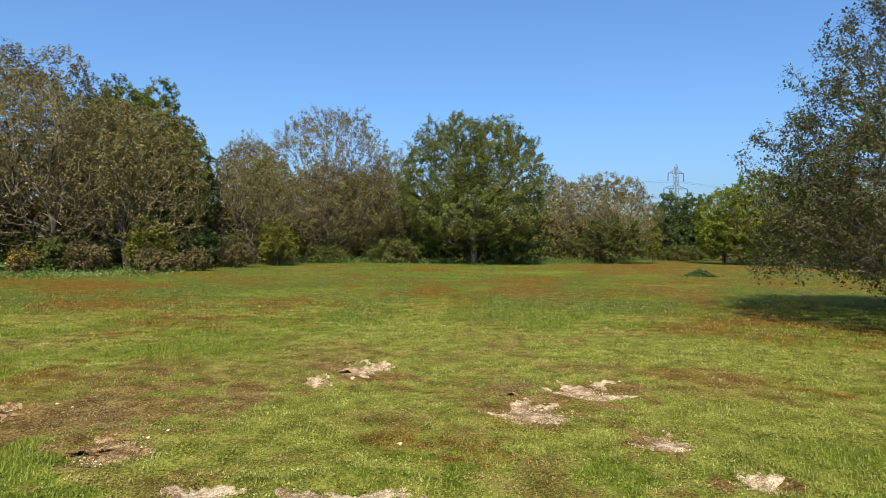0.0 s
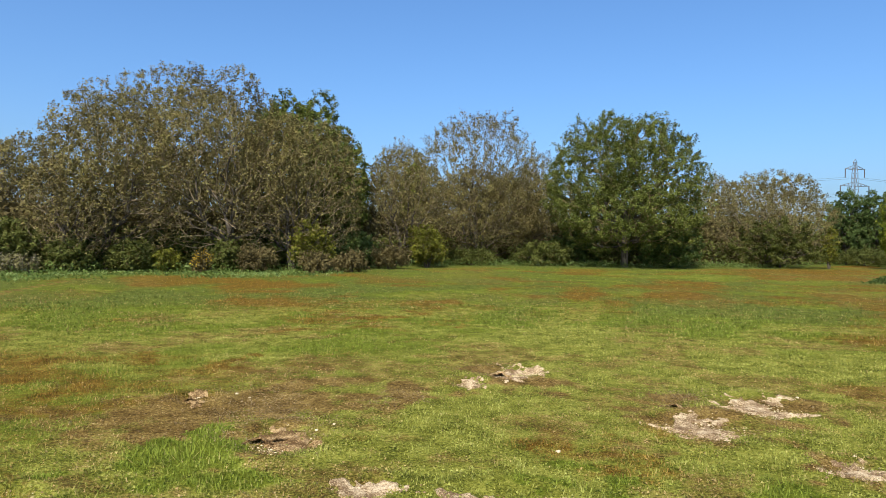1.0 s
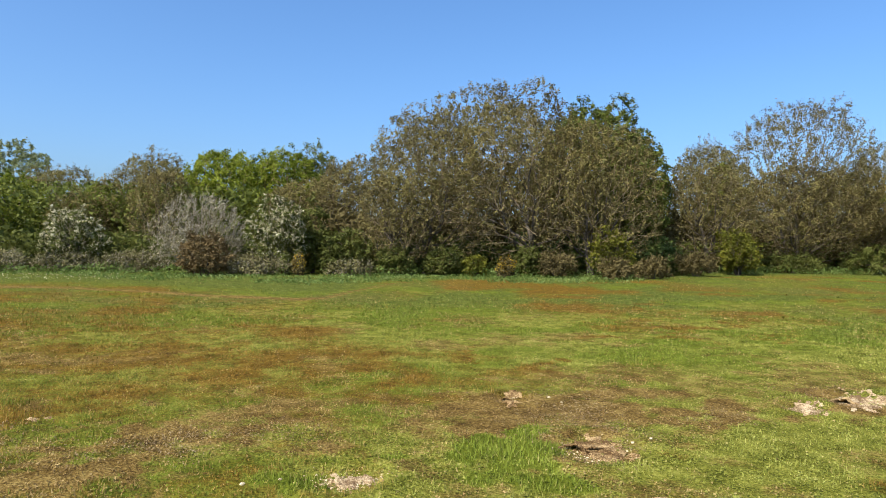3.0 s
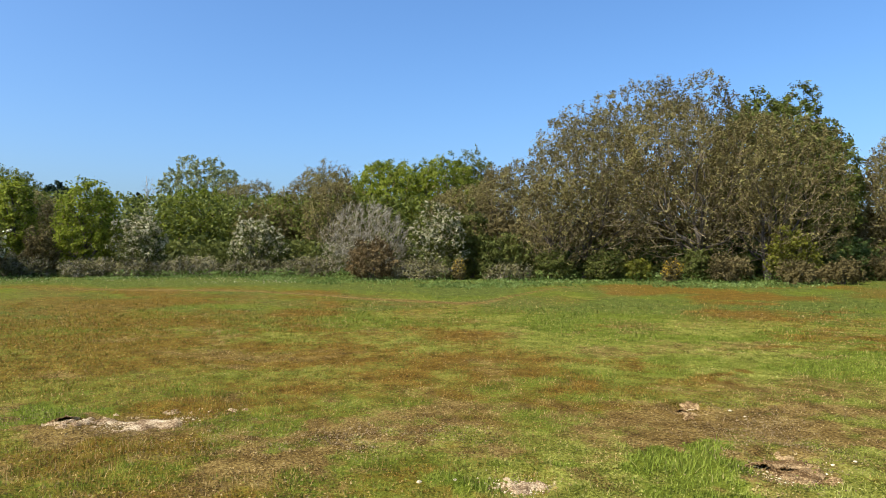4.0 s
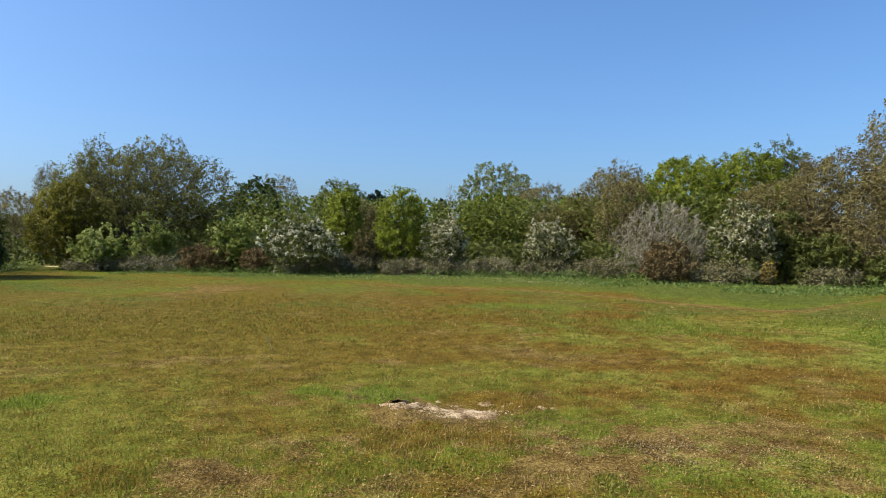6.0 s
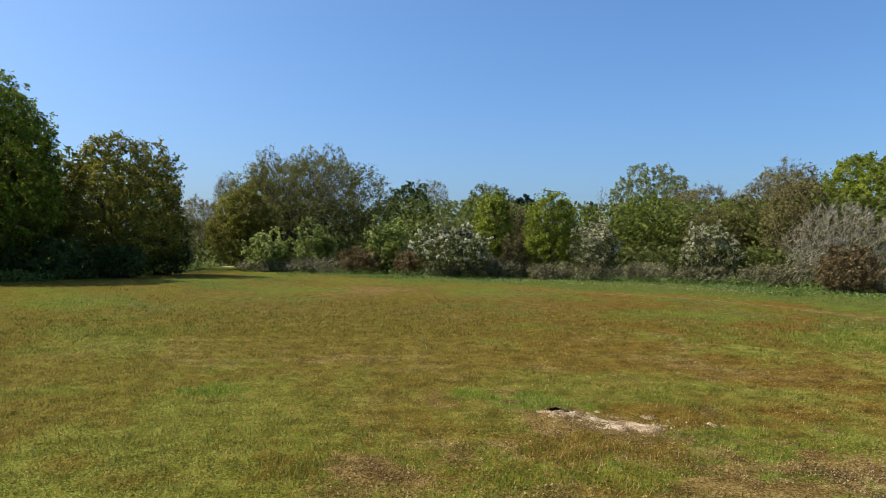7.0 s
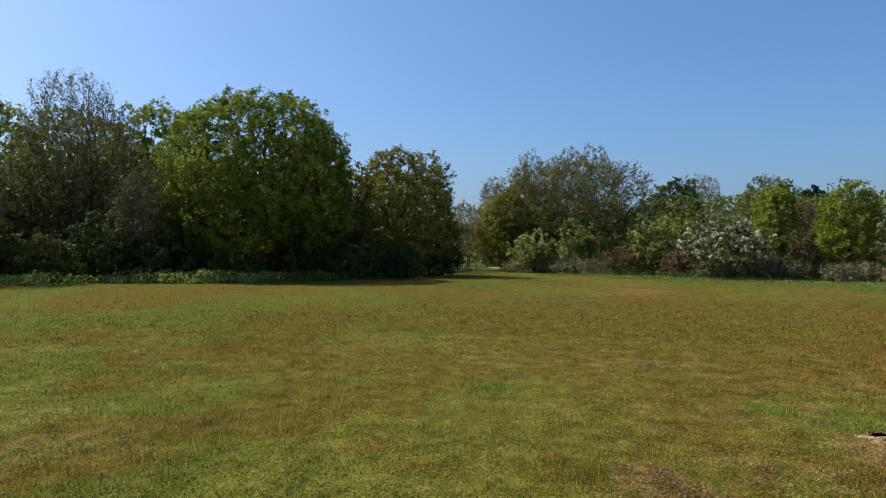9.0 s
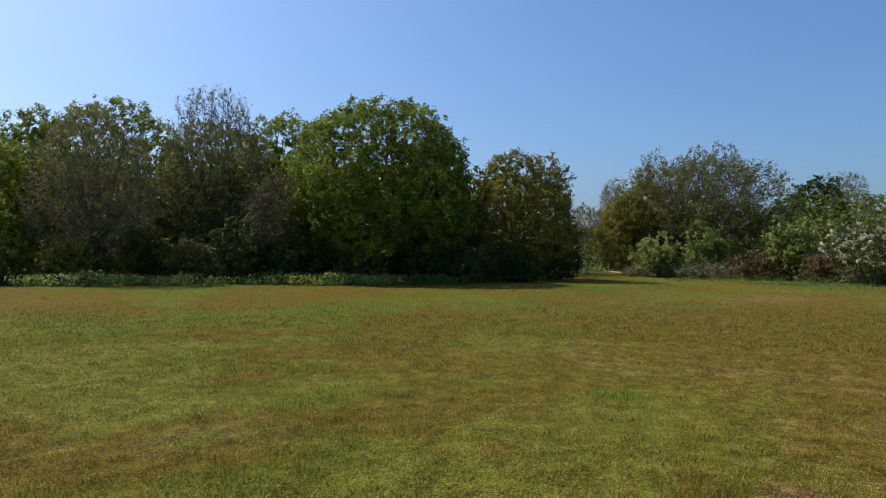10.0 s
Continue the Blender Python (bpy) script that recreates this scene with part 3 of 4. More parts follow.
def plant(name, label, category, x, y, height, width, seed, bark, twig_mat, leaf_mat, crown_base=0.08, nodes=500, bole=0.5, lumps=36, crease=0.2, hollow=0.6, fill=0.25,
          direct=0.45, slope=0.5, twigs=5000, twig_len=0.42, twig_r=0.011, leaves=20000, leaf=0.15, trunk_r=None, stems=1, top_leaf=1.0, blossom=None, blossoms=0, flower=0.5,
          upright=0.05, dome=2.2, skirt=4, lift_up=0.15, branch_mat=None, tip_r=0.011, loose=0.16, group=""):
    """A tree or shrub: stems that fork outwards into a crown of rounded lumps, twigs on the outer wood, and leaves along the twigs."""
    rng = np.random.default_rng(seed)
    thing = tagged(new(name), label, category, group)
    thing.location = Vector((x, y, height_at(x, y) - 0.05))
    hb = crown_base * height
    cz = hb + (height - hb) * 0.4
    half, up, down = width * 0.5 - 0.2 * twig_len, height - cz - 0.2 * twig_len, cz - hb
    span = np.array([half, half, 1.0])

    def profile(d):
        # a dome above; below its widest part the crown falls straight, like a skirt
        wide = np.maximum(np.hypot(d[:, 0], d[:, 1]), 0.05)
        flare = np.where(d[:, 2] < 0, np.sqrt(1 - d[:, 2] ** skirt), (1 - np.abs(d[:, 2]) ** dome) ** (1 / dome)) / wide
        return d * np.stack([flare, flare, np.ones(len(d))], -1)

    def placed(p):
        p = p * span
        p[:, 2] = np.clip(cz + p[:, 2] * np.where(p[:, 2] > 0, up, down), 0.1, None)
        return p

    # the crown's lumps, spread evenly, with creases between them
    cand = unit(rng.normal(size=(lumps * 5, 3)) + np.array([0, 0, lift_up]))
    chosen = [0]
    gap = np.full(len(cand), 9.0)
    for _ in range(lumps - 1):
        gap = np.minimum(gap, np.linalg.norm(cand - cand[chosen[-1]], axis=1))
        chosen.append(int(np.argmax(gap * rng.uniform(0.7, 1.0, len(cand)))))
    knob = cand[chosen]
    reach = 1 - rng.random(lumps) ** 1.5 * crease * 0.9
    hearts = placed(profile(knob) * (reach * 0.72)[:, None])
    n_in = int(nodes * fill)
    # evenly over the crown, each a little out of its place
    i = np.arange(nodes - n_in) + 0.5
    tilt, spin = 1 - 2 * i / (nodes - n_in), i * 2.39996 + rng.random() * 6.2832
    d = np.stack([np.cos(spin) * np.sqrt(1 - tilt ** 2), np.sin(spin) * np.sqrt(1 - tilt ** 2), tilt], -1)
    d = unit(d + rng.normal(size=d.shape) * 1.1 / math.sqrt(len(d)) + np.array([0, 0, lift_up * 0.75]))
    apart = np.linalg.norm(d[:, None] - knob[None], axis=-1)
    of = np.argmin(apart, axis=1)
    rim = reach[of] - crease * np.clip(apart[np.arange(len(d)), of] * math.sqrt(lumps) / 2.2, 0, 1.3) ** 2
    outer = placed(profile(d) * (rim * (hollow + (1 - hollow) * rng.random(len(d)) ** 0.38))[:, None])
    inner = placed(profile(unit(rng.normal(size=(n_in, 3)) + np.array([0, 0, 0.25]))) * rng.uniform(0.2, hollow, (n_in, 1)))
    targets = np.concatenate([inner, outer])

    tr = trunk_r or 0.016 * height + 0.04
    steps = 9
    base, parent, path, stem_of = [], [], [], []
    trunks = []
    for i in range(stems):
        if stems == 1:
            foot = np.array([[0, 0, -0.15]])
            head = np.array([[*(rng.normal(size=2) * 0.04 * width), height * bole]])
            bend = (foot + head) / 2 + rng.normal(size=(1, 3)) * 0.04 * width * np.array([1, 1, 0])
        else:
            turn = 6.2832 * (i + rng.random() * 0.6) / stems
            foot = np.array([[math.cos(turn) * 0.035 * width, math.sin(turn) * 0.035 * width, -0.1]])
            reach = rng.uniform(0.06, 0.2) * width
            head = np.array([[math.cos(turn) * reach, math.sin(turn) * reach, height * bole * rng.uniform(0.7, 1.1)]])
            bend = foot * 0.6 + head * 0.4 - np.array([[0, 0, -0.15 * height * bole]])
        v, f, pts, rads = tubes(foot, head, bend, np.array([tr * 1.25]), np.array([tr * 0.45]), steps, 8 if stems == 1 else 6)
        trunks.append(part("trunk" if stems == 1 else "stem", mesh_of("trunk", v, f, bark, True), thing))
        line = pts[0]
        at = len(base)
        base += list(line)
        parent += [max(at, at + k - 1) for k in range(steps + 1)]
        path += list(np.concatenate([[0], np.cumsum(np.linalg.norm(np.diff(line, axis=0), axis=1))]))
        stem_of += [i] * (steps + 1)
    base = np.array(base)
    m = len(base)
    usable = base[:, 2] > height * (0.05 if stems > 1 else min(0.2, crown_base + 0.06))
    usable[steps::steps + 1] = True
    mid = np.array([0, 0, max(height * bole * 0.8, hb)])
    targets = targets[np.argsort(np.linalg.norm((targets - mid) / np.array([half, half, up]), axis=1) * rng.uniform(0.85, 1.15, len(targets)))]
    p, par, count = skeleton(rng, base, np.array(parent), np.array(path), usable, targets, direct, slope)

    rad = np.minimum(min(tip_r, 0.6 * tr / math.sqrt(count.max())) * np.sqrt(count), 0.7 * tr)
    k = np.arange(m, len(p))
    a, b = p[par[k]], p[k]
    ln = np.linalg.norm(b - a, axis=1, keepdims=True)
    before = unit(a - p[par[par[k]]] + np.where(par[k, None] < m, (b - a) * 0.7 + np.array([0, 0, 0.3]) * ln, 0))
    ctrl = a + unit(before * 0.6 + unit(b - a) * 0.5) * ln * 0.45 + rng.normal(size=a.shape) * 0.05 * ln
    ctrl[:, 2] = np.maximum(ctrl[:, 2], 0.05)
    r0 = rad[k]
    r1 = np.where(count[k] > 1, r0 * 0.8, r0 * 0.5)
    top = np.arange(len(p))
    for i in range(m, len(p)):
        if par[i] >= m:
            top[i] = top[par[i]]
    heavy = count[k] >= max(7, 0.02 * nodes)
    main = [t for t in np.unique(top[k][heavy])]
    main = sorted(main, key=lambda t: -count[t])[:14]
    in_limb = heavy & np.isin(top[k], main)
    for t in main:
        use = in_limb & (top[k] == t)
        v, f, _, _ = tubes(a[use], b[use], ctrl[use], r0[use], r1[use], 3, 5)
        part("limb", mesh_of("limb", v, f, bark, True), trunks[stem_of[par[t]]])
    thin = count[k] <= 2
    use = ~in_limb & ~thin
    v, f, _, _ = tubes(a[use], b[use], ctrl[use], r0[use], r1[use], 2, 3)
    if np.any(thin):
        v2, f2, _, _ = ribbons(rng, a[thin], b[thin], ctrl[thin], r0[thin], r1[thin], 1)
        v, f = np.concatenate([v, v2]), np.concatenate([f, f2 + len(v)])
    tagged(part("branchwork", mesh_of("branchwork", v, f, branch_mat or twig_mat), thing), kind="stuff")

    # twigs on the outer wood
    ends = k[count[k] <= 4]
    pick = ends[rng.permutation(twigs) % len(ends)]
    s = rng.uniform(0.25, 1, (twigs, 1))
    root = p[par[pick]] * (1 - s) + p[pick] * s
    home = np.argmin(((p[ends][:, None] - hearts[None]) ** 2).sum(-1), axis=1)
    heart_of = np.zeros(len(p), dtype=int)
    heart_of[ends] = home
    heart = hearts[heart_of[pick]]
    way = unit(unit(p[pick] - p[par[pick]]) * 0.4 + unit(root - heart) * 0.25 + rng.normal(size=root.shape) * 0.6 + np.array([0, 0, upright * 0.5]))
    end = root + way * twig_len * (0.35 + 0.75 * rng.random((twigs, 1)))
    end[:, 2] = np.maximum(end[:, 2], 0.03)
    v, f = fine_twigs(root, end, twig_r)
    tagged(part("twigwork", mesh_of("twigwork", v, f, twig_mat), thing), kind="stuff")

    def spread(n, reach, some):
        i = rng.permutation(n) % some
        t = rng.random((n, 1)) ** reach
        q = root[i] * (1 - t) + end[i] * t + unit(rng.normal(size=(n, 3))) * loose * rng.random((n, 1)) ** 0.5
        q[:, 2] = np.maximum(q[:, 2], 0.04)
        return q, heart[i]

    if leaves:
        q, c = spread(leaves, 0.6, twigs)
        if top_leaf != 1.0:
            keep = rng.random(leaves) < np.clip(0.3 + top_leaf * (q[:, 2] / height - 0.4), 0.15, 1)
            q, c = q[keep], c[keep]
        part("crown", mesh_of("crown", *leaf_sprays(rng, q, leaf, heart=c), leaf_mat), thing)
    if blossoms:
        q, c = spread(blossoms, 0.5, twigs // 3)
        lift = rng.random(blossoms) < np.clip((q[:, 2] / height - 0.15) * 2.2, 0.1, 1)
        part("blossom", mesh_of("blossom", *leaf_sprays(rng, q[lift], leaf * flower, 0.9, 0.5, c[lift]), blossom), thing, "clusters of small white flowers")
    return thing


def area_of(h, w):
    """About how much crown a tree shows all round, in square metres."""
    return 2.3 * w * (h + 0.3 * w)


def oak_bud(x, y, h, w, seed):
    n = area_of(h, w)
    return plant("oak_tree", "brown oak in bud with bare twigs and sparse bronze leaves", "tree", x, y, h * 1.04, w * 1.22, seed, M_BARK, M_TWIG, L_BUD, branch_mat=M_BRANCH,
                 crown_base=0.04, bole=0.3, nodes=int(300 + 5.4 * n), fill=0.33, hollow=0.68, twigs=int(2000 + 23 * n), twig_r=0.013, twig_len=0.4, leaves=int(4000 + 185 * n), leaf=0.105, top_leaf=1.5, lumps=60, crease=0.13,
                 direct=0.55, tip_r=0.02, group="woodland trees")


def oak_late(x, y, h, w, seed):
    n = area_of(h, w)
    # the dark twig colour stands in for shade on these backlit trees
    return plant("oak_tree", "oak in thin olive leaf, branches coloured dark as if backlit", "tree", x, y, h * 1.04, w * 1.04, seed, M_BARK_DARK, M_TWIG_DARK, L_OLIVE,
                 crown_base=0.08, bole=0.36, nodes=int(400 + 6 * n), twigs=int(4000 + 32 * n), twig_r=0.012, twig_len=0.45, leaves=int(1500 + 48 * n), leaf=0.1, lumps=50, crease=0.14,
                 direct=0.7, upright=0.25, tip_r=0.024, group="woodland trees")


def oak_gold(x, y, h, w, seed):
    n = area_of(h, w)
    return plant("oak_tree", "small oak coming into olive and bronze leaf", "tree", x, y, h * 1.04, w * 1.18, seed, M_BARK, M_TWIG, L_GOLD,
                 crown_base=0.04, bole=0.4, nodes=int(300 + 3.6 * n), twigs=int(2500 + 14 * n), leaves=int(4000 + 190 * n), leaf=0.13, twig_len=0.42, lumps=60, crease=0.14, upright=0.3, group="woodland trees")


def oak_green(x, y, h, w, seed):
    n = area_of(h, w)
    return plant("oak_tree", "broad oak in fresh green leaf with open branches", "tree", x, y, h * 1.05, w * 1.18, seed, M_BARK, M_TWIG, L_OAK,
                 crown_base=0.03, bole=0.4, nodes=int(400 + 4.6 * n), twigs=int(2500 + 18 * n), twig_len=0.42, leaves=int(4000 + 215 * n), leaf=0.125, lumps=60, crease=0.2, tip_r=0.016, loose=0.2, group="woodland trees")


def oak_dome(x, y, h, w, seed):
    return plant("oak_tree", "wide domed oak with bronze-green leaf and dark visible limbs", "tree", x, y, h * 1.04, w * 1.04, seed, M_BARK_DARK, M_TWIG_DARK, L_OLIVE,
                 crown_base=0.16, bole=0.28, nodes=3000, twigs=14000, twig_r=0.013, twig_len=0.42, leaves=46000, leaf=0.135, lumps=80, crease=0.24, loose=0.2, dome=2.0, direct=0.65, tip_r=0.024, trunk_r=0.36, group="woodland trees")


def oak_full(x, y, h, w, seed):
    n = area_of(h, w)
    return plant("oak_tree", "fresh green oak crown standing up behind the wood's edge", "tree", x, y, h * 1.04, w * 1.22, seed, M_BARK, M_TWIG, L_OAK,
                 crown_base=0.1, bole=0.55, hollow=0.7, nodes=int(300 + 4.0 * n), twigs=int(2000 + 13 * n), leaves=int(4000 + 170 * n), leaf=0.15, lumps=50, crease=0.2, loose=0.2, twig_len=0.42, group="woodland trees")


def ash(x, y, h, w, seed):
    n = area_of(h, w)
    return plant("ash_tree", "tall grey ash with upright twigs and few leaves", "tree", x, y, h * 1.05, w * 1.22, seed, M_BARK, M_TWIG, L_BUD, branch_mat=M_BRANCH,
                 crown_base=0.06, stems=3, bole=0.4, trunk_r=0.15, nodes=int(300 + 4.0 * n), twigs=int(3000 + 26 * n), twig_r=0.012, twig_len=0.45, leaves=int(3000 + 75 * n), leaf=0.11, direct=0.7, upright=0.35, tip_r=0.015, lumps=60, crease=0.11, group="woodland trees")


def maple(x, y, h, w, seed):
    n = area_of(h, w)
    return plant("maple_tree", "bright green maple in dense young leaf", "tree", x, y, h * 1.05, w * 1.22, seed, M_BARK, M_TWIG, L_MAPLE,
                 crown_base=0.05, bole=0.5, nodes=int(240 + 4.0 * n), twigs=int(1500 + 10 * n), hollow=0.7, leaves=int(3000 + 128 * n), leaf=0.148, lumps=70, crease=0.12, loose=0.2, twig_len=0.32, group="woodland trees")


def sycamore(x, y, h, w, seed):
    n = area_of(h, w)
    return plant("sycamore_tree", "large rounded sycamore in full fresh green leaf", "tree", x, y, h * 1.04, w * 1.18, seed, M_BARK, M_TWIG, L_SYC,
                 crown_base=0.03, bole=0.5, nodes=int(600 + 7.5 * n), twigs=int(2500 + 16 * n), dome=2.3, hollow=0.72, leaves=int(5000 + 235 * n), leaf=0.14, lumps=130, crease=0.1, loose=0.2, twig_len=0.3, group="woodland trees")


def dark(x, y, h, w, seed):
    n = area_of(h, w)
    return plant("oak_tree", "dark green tree in full leaf behind the wood's edge", "tree", x, y, h * 1.04, w * 1.22, seed, M_BARK, M_TWIG, L_DARK, loose=0.2,
                 crown_base=0.06, bole=0.55, nodes=int(200 + 2.0 * n), twigs=int(1500 + 8 * n), leaves=int(4000 + 100 * n), leaf=0.18, lumps=36, group="woodland trees")


def pale(x, y, h, w, seed):
    return plant("willow_tree", "pale grey-green willow rising behind the hedge", "tree", x, y, h * 1.05, w * 1.18, seed, M_BARK_GREY, M_TWIG_GREY, L_PALE, loose=0.2,
                 crown_base=0.1, bole=0.5, nodes=900, twigs=3500, leaves=40000, leaf=0.17, lumps=50, crease=0.13, group="woodland trees")


def birch(x, y, h, w, seed):
    return plant("birch_tree", "thin bare birch with fine pale twigs", "tree", x, y, h, w * 1.18, seed, M_BIRCH, M_TWIG_GREY, L_BUD,
                 crown_base=0.35, nodes=70, twigs=420, leaves=200, leaf=0.08, twig_len=0.5, twig_r=0.008, upright=0.6, bole=0.93, trunk_r=0.05, direct=0.8, group="woodland trees")


def conifer(x, y, h, w, seed):
    return plant("pine_tree", "distant dark pine above the wood", "tree", x, y, h, w * 1.18, seed, M_BARK, M_TWIG, L_PINE,
                 crown_base=0.45, nodes=160, twigs=900, leaves=7000, leaf=0.34, twig_len=0.7, lumps=14, bole=0.92, group="woodland trees")


def shrub(name, label, x, y, h, w, seed, twig, leaf_mat, leaves, leaf, **more):
    more = {"nodes": 170, "bole": 0.45, "twigs": 1800, "twig_len": 0.04 * w + 0.2, "twig_r": 0.008, "crown_base": 0.0, "stems": 5, "trunk_r": 0.04, "lumps": 34, "crease": 0.2, "loose": 0.1, **more}
    return plant(name, label, "shrub", x, y, h * 1.04, w * 1.18, seed, M_BARK, twig, leaf_mat, leaves=leaves, leaf=leaf, **more)


def leafy(h, w, each, leaf):
    return int(1500 + each * area_of(h, w) * (0.16 / leaf) ** 2)


def shrub_green(x, y, h, w, seed):
    return shrub("shrub", "green leafy shrub at the wood's edge", x, y, h, w, seed, M_TWIG, L_GREEN, leafy(h, w, 110, 0.13), 0.13, group="understorey shrubs")


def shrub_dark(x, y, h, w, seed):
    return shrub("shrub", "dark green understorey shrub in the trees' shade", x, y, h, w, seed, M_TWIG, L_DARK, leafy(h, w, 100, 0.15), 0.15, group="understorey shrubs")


def shrub_yellow(x, y, h, w, seed):
    return shrub("shrub", "yellow-green shrub in fresh leaf under the trees", x, y, h, w, seed, M_TWIG, L_YELLOW, leafy(h, w, 55, 0.12), 0.12, twigs=900, crease=0.38, lumps=20, group="understorey shrubs")


def shrub_brown(x, y, h, w, seed):
    return shrub("shrub", "low brown shrub with dry twigs and leaves", x, y, h * 0.85, w, seed, M_TWIG, L_BROWN, leafy(h, w, 60, 0.1), 0.1, twigs=1500, crease=0.4, lumps=18, group="understorey shrubs")


def redbush(x, y, h, w, seed):
    return shrub("shrub", "low rusty-brown shrub in front of the hedge", x, y, h, w, seed, M_TWIG, L_RED, leafy(h, w, 100, 0.1), 0.1, twigs=1500, group="understorey shrubs")


def gorse(x, y, h, w, seed):
    thing = shrub("gorse_bush", "gorse bush with yellow flowers before the trees", x, y, h, w, seed, M_TWIG, L_BROWN, 1800, 0.09, twigs=800, blossom=L_GORSE, blossoms=1500)
    tagged(thing.children[-1], "bright yellow gorse flowers")
    return thing


def hawthorn(x, y, h, w, seed):
    return shrub("hawthorn", "hawthorn covered in white blossom over green leaves", x, y, h, w, seed, M_TWIG, L_GREEN, leafy(h, w, 70, 0.13), 0.13, blossom=L_BLOSSOM, blossoms=24000, flower=0.6, nodes=260, twigs=1500, lumps=40, crease=0.3, group="hawthorns in flower")


def hawthorn_cream(x, y, h, w, seed):
    return shrub("hawthorn", "hawthorn with thin cream blossom and many bare twigs", x, y, h, w, seed, M_TWIG_GREY, L_GREEN, leafy(h, w, 60, 0.12), 0.12, blossom=L_CREAM, blossoms=15000, flower=0.6, nodes=260, twigs=2200, lumps=40, crease=0.3, group="hawthorns in flower")


def blackthorn(x, y, h, w, seed):
    return shrub("blackthorn", "rounded grey blackthorn thicket with fine twigs", x, y, h, w, seed, M_TWIG_GREY, L_BRAMBLE, 3500, 0.08, nodes=700, direct=0.8, twigs=12000, twig_r=0.013, upright=0.5)


def elder(x, y, h, w, seed):
    return shrub("elder_bush", "pale green elder bush with whitish flower heads", x, y, h, w, seed, M_TWIG, L_ELDER, leafy(h, w, 90, 0.15), 0.15, blossom=L_CREAM, blossoms=500, twigs=1000, lumps=22, crease=0.38, group="elder bushes")


def bramble(x, y, h, w, seed):
    return shrub("bramble_thicket", "low grey-brown bramble thicket along the field", x, y, h, w, seed, M_TWIG_GREY, L_BRAMBLE, 4600, 0.1, nodes=220, twigs=3000, twig_len=0.4, twig_r=0.01, group="bramble hedge")


# ---- the field ----
build_ground()
tagged(blade_cloud("near_grass", 370000, 3.5, 26, -46, 152, 0.036, 0.0105, 5, 0), "short mixed green and rust-coloured grass blades", "grass", kind="stuff")
tagged(low_leaves("low_leaves", 150000, 3.5, 22, -46, 152, 0.015, 8), "small clover, moss and sorrel leaves in tufts among the grass", "herbs", kind="stuff")
tagged(blade_cloud("field_grass", 160000, 8, 66, -46, 152, 0.045, 0.012, 6, 0.75), "short grass blades over the open field", "grass", kind="stuff")


# ---- the trees, from the pylon's side round to the dark wood ----
oak_green(3.0, 59.1, 13.8, 12.4, 12)
ash(-9.5, 59.3, 13.8, 10.1, 13)
ash(-5.4, 75.9, 12.3, 5.0, 14)
oak_bud(-6.0, 62.8, 9.0, 7.5, 15)
oak_bud(-13.8, 50.2, 9.3, 6.1, 16)
ash(-19.4, 69.4, 12.8, 5.2, 17)
maple(-15.8, 62.1, 9.7, 3.0, 18)
shrub_yellow(-11.5, 48.7, 3.8, 3.1, 19)
oak_bud(17.0, 70.2, 9.3, 10.4, 20)
shrub_green(16.8, 67.2, 5.1, 7.6, 21)
shrub_yellow(21.4, 68.0, 4.2, 1.6, 22)
ash(14.5, 85.0, 10.8, 4.4, 23)
dark(30.3, 90.3, 9.5, 5.0, 24)
dark(34.1, 92.2, 9.4, 5.4, 25)
shrub_green(29.7, 83.1, 2.2, 5.8, 26)
maple(29.8, 71.3, 8.2, 5.6, 27)
maple(31.7, 67.2, 9.6, 7.5, 28)
maple(40.4, 71.7, 9.8, 6.2, 29)
oak_bud(38.4, 61.3, 9.4, 7.3, 30)
oak_bud(-25.9, 33.2, 10.0, 7.6, 31)
oak_bud(-28.6, 42.3, 13.4, 13.1, 32)
oak_bud(-21.6, 37.3, 12.1, 8.9, 33)
oak_full(-21.4, 47.6, 13.5, 8.2, 34)
oak_bud(-17.7, 39.3, 9.6, 7.8, 35)
oak_bud(-26.1, 30.4, 6.4, 4.0, 36)
shrub_brown(-17.6, 34.4, 2.0, 2.5, 37)
shrub_yellow(-15.5, 37.0, 3.4, 2.8, 38)
shrub_dark(-25.3, 37.3, 2.8, 3.4, 39)
shrub_brown(-14.3, 34.8, 1.6, 2.2, 40)
shrub_brown(-12.9, 36.4, 1.7, 2.5, 41)
gorse(-19.2, 31.7, 1.3, 1.0, 42)
shrub_green(-27.7, 28.2, 2.8, 3.3, 43)
shrub_green(-30.2, 27.8, 4.7, 2.1, 44)
shrub_yellow(-11.0, 46.9, 3.4, 2.8, 45)
shrub_brown(-12.6, 43.4, 2.2, 2.9, 46)
maple(-50.4, 36.0, 10.1, 6.1, 47)
maple(-46.7, 37.6, 9.7, 4.2, 48)
oak_green(-48.6, 44.7, 11.5, 5.1, 49)
oak_bud(-38.9, 40.3, 9.3, 6.2, 50)
oak_bud(-37.5, 33.1, 6.7, 5.7, 51)
hawthorn_cream(-30.3, 25.3, 5.0, 3.4, 52)
gorse(-28.4, 25.2, 1.3, 0.6, 53)
blackthorn(-34.2, 22.9, 5.0, 5.2, 54)
redbush(-31.3, 21.3, 2.5, 2.7, 55)
oak_bud(-48.5, 28.1, 8.0, 9.0, 56)
oak_bud(-56.8, 33.6, 10.4, 6.0, 57)
maple(-49.9, 25.5, 6.3, 3.7, 58)
oak_bud(-48.7, 23.3, 5.6, 4.6, 59)
pale(-80.5, 30.3, 12.9, 10.6, 60)
maple(-56.2, 20.9, 7.0, 6.2, 61)
oak_bud(-69.4, 31.0, 9.6, 8.0, 62)
hawthorn_cream(-42.2, 19.5, 4.2, 4.0, 63)
hawthorn_cream(-45.6, 13.3, 4.6, 3.6, 64)
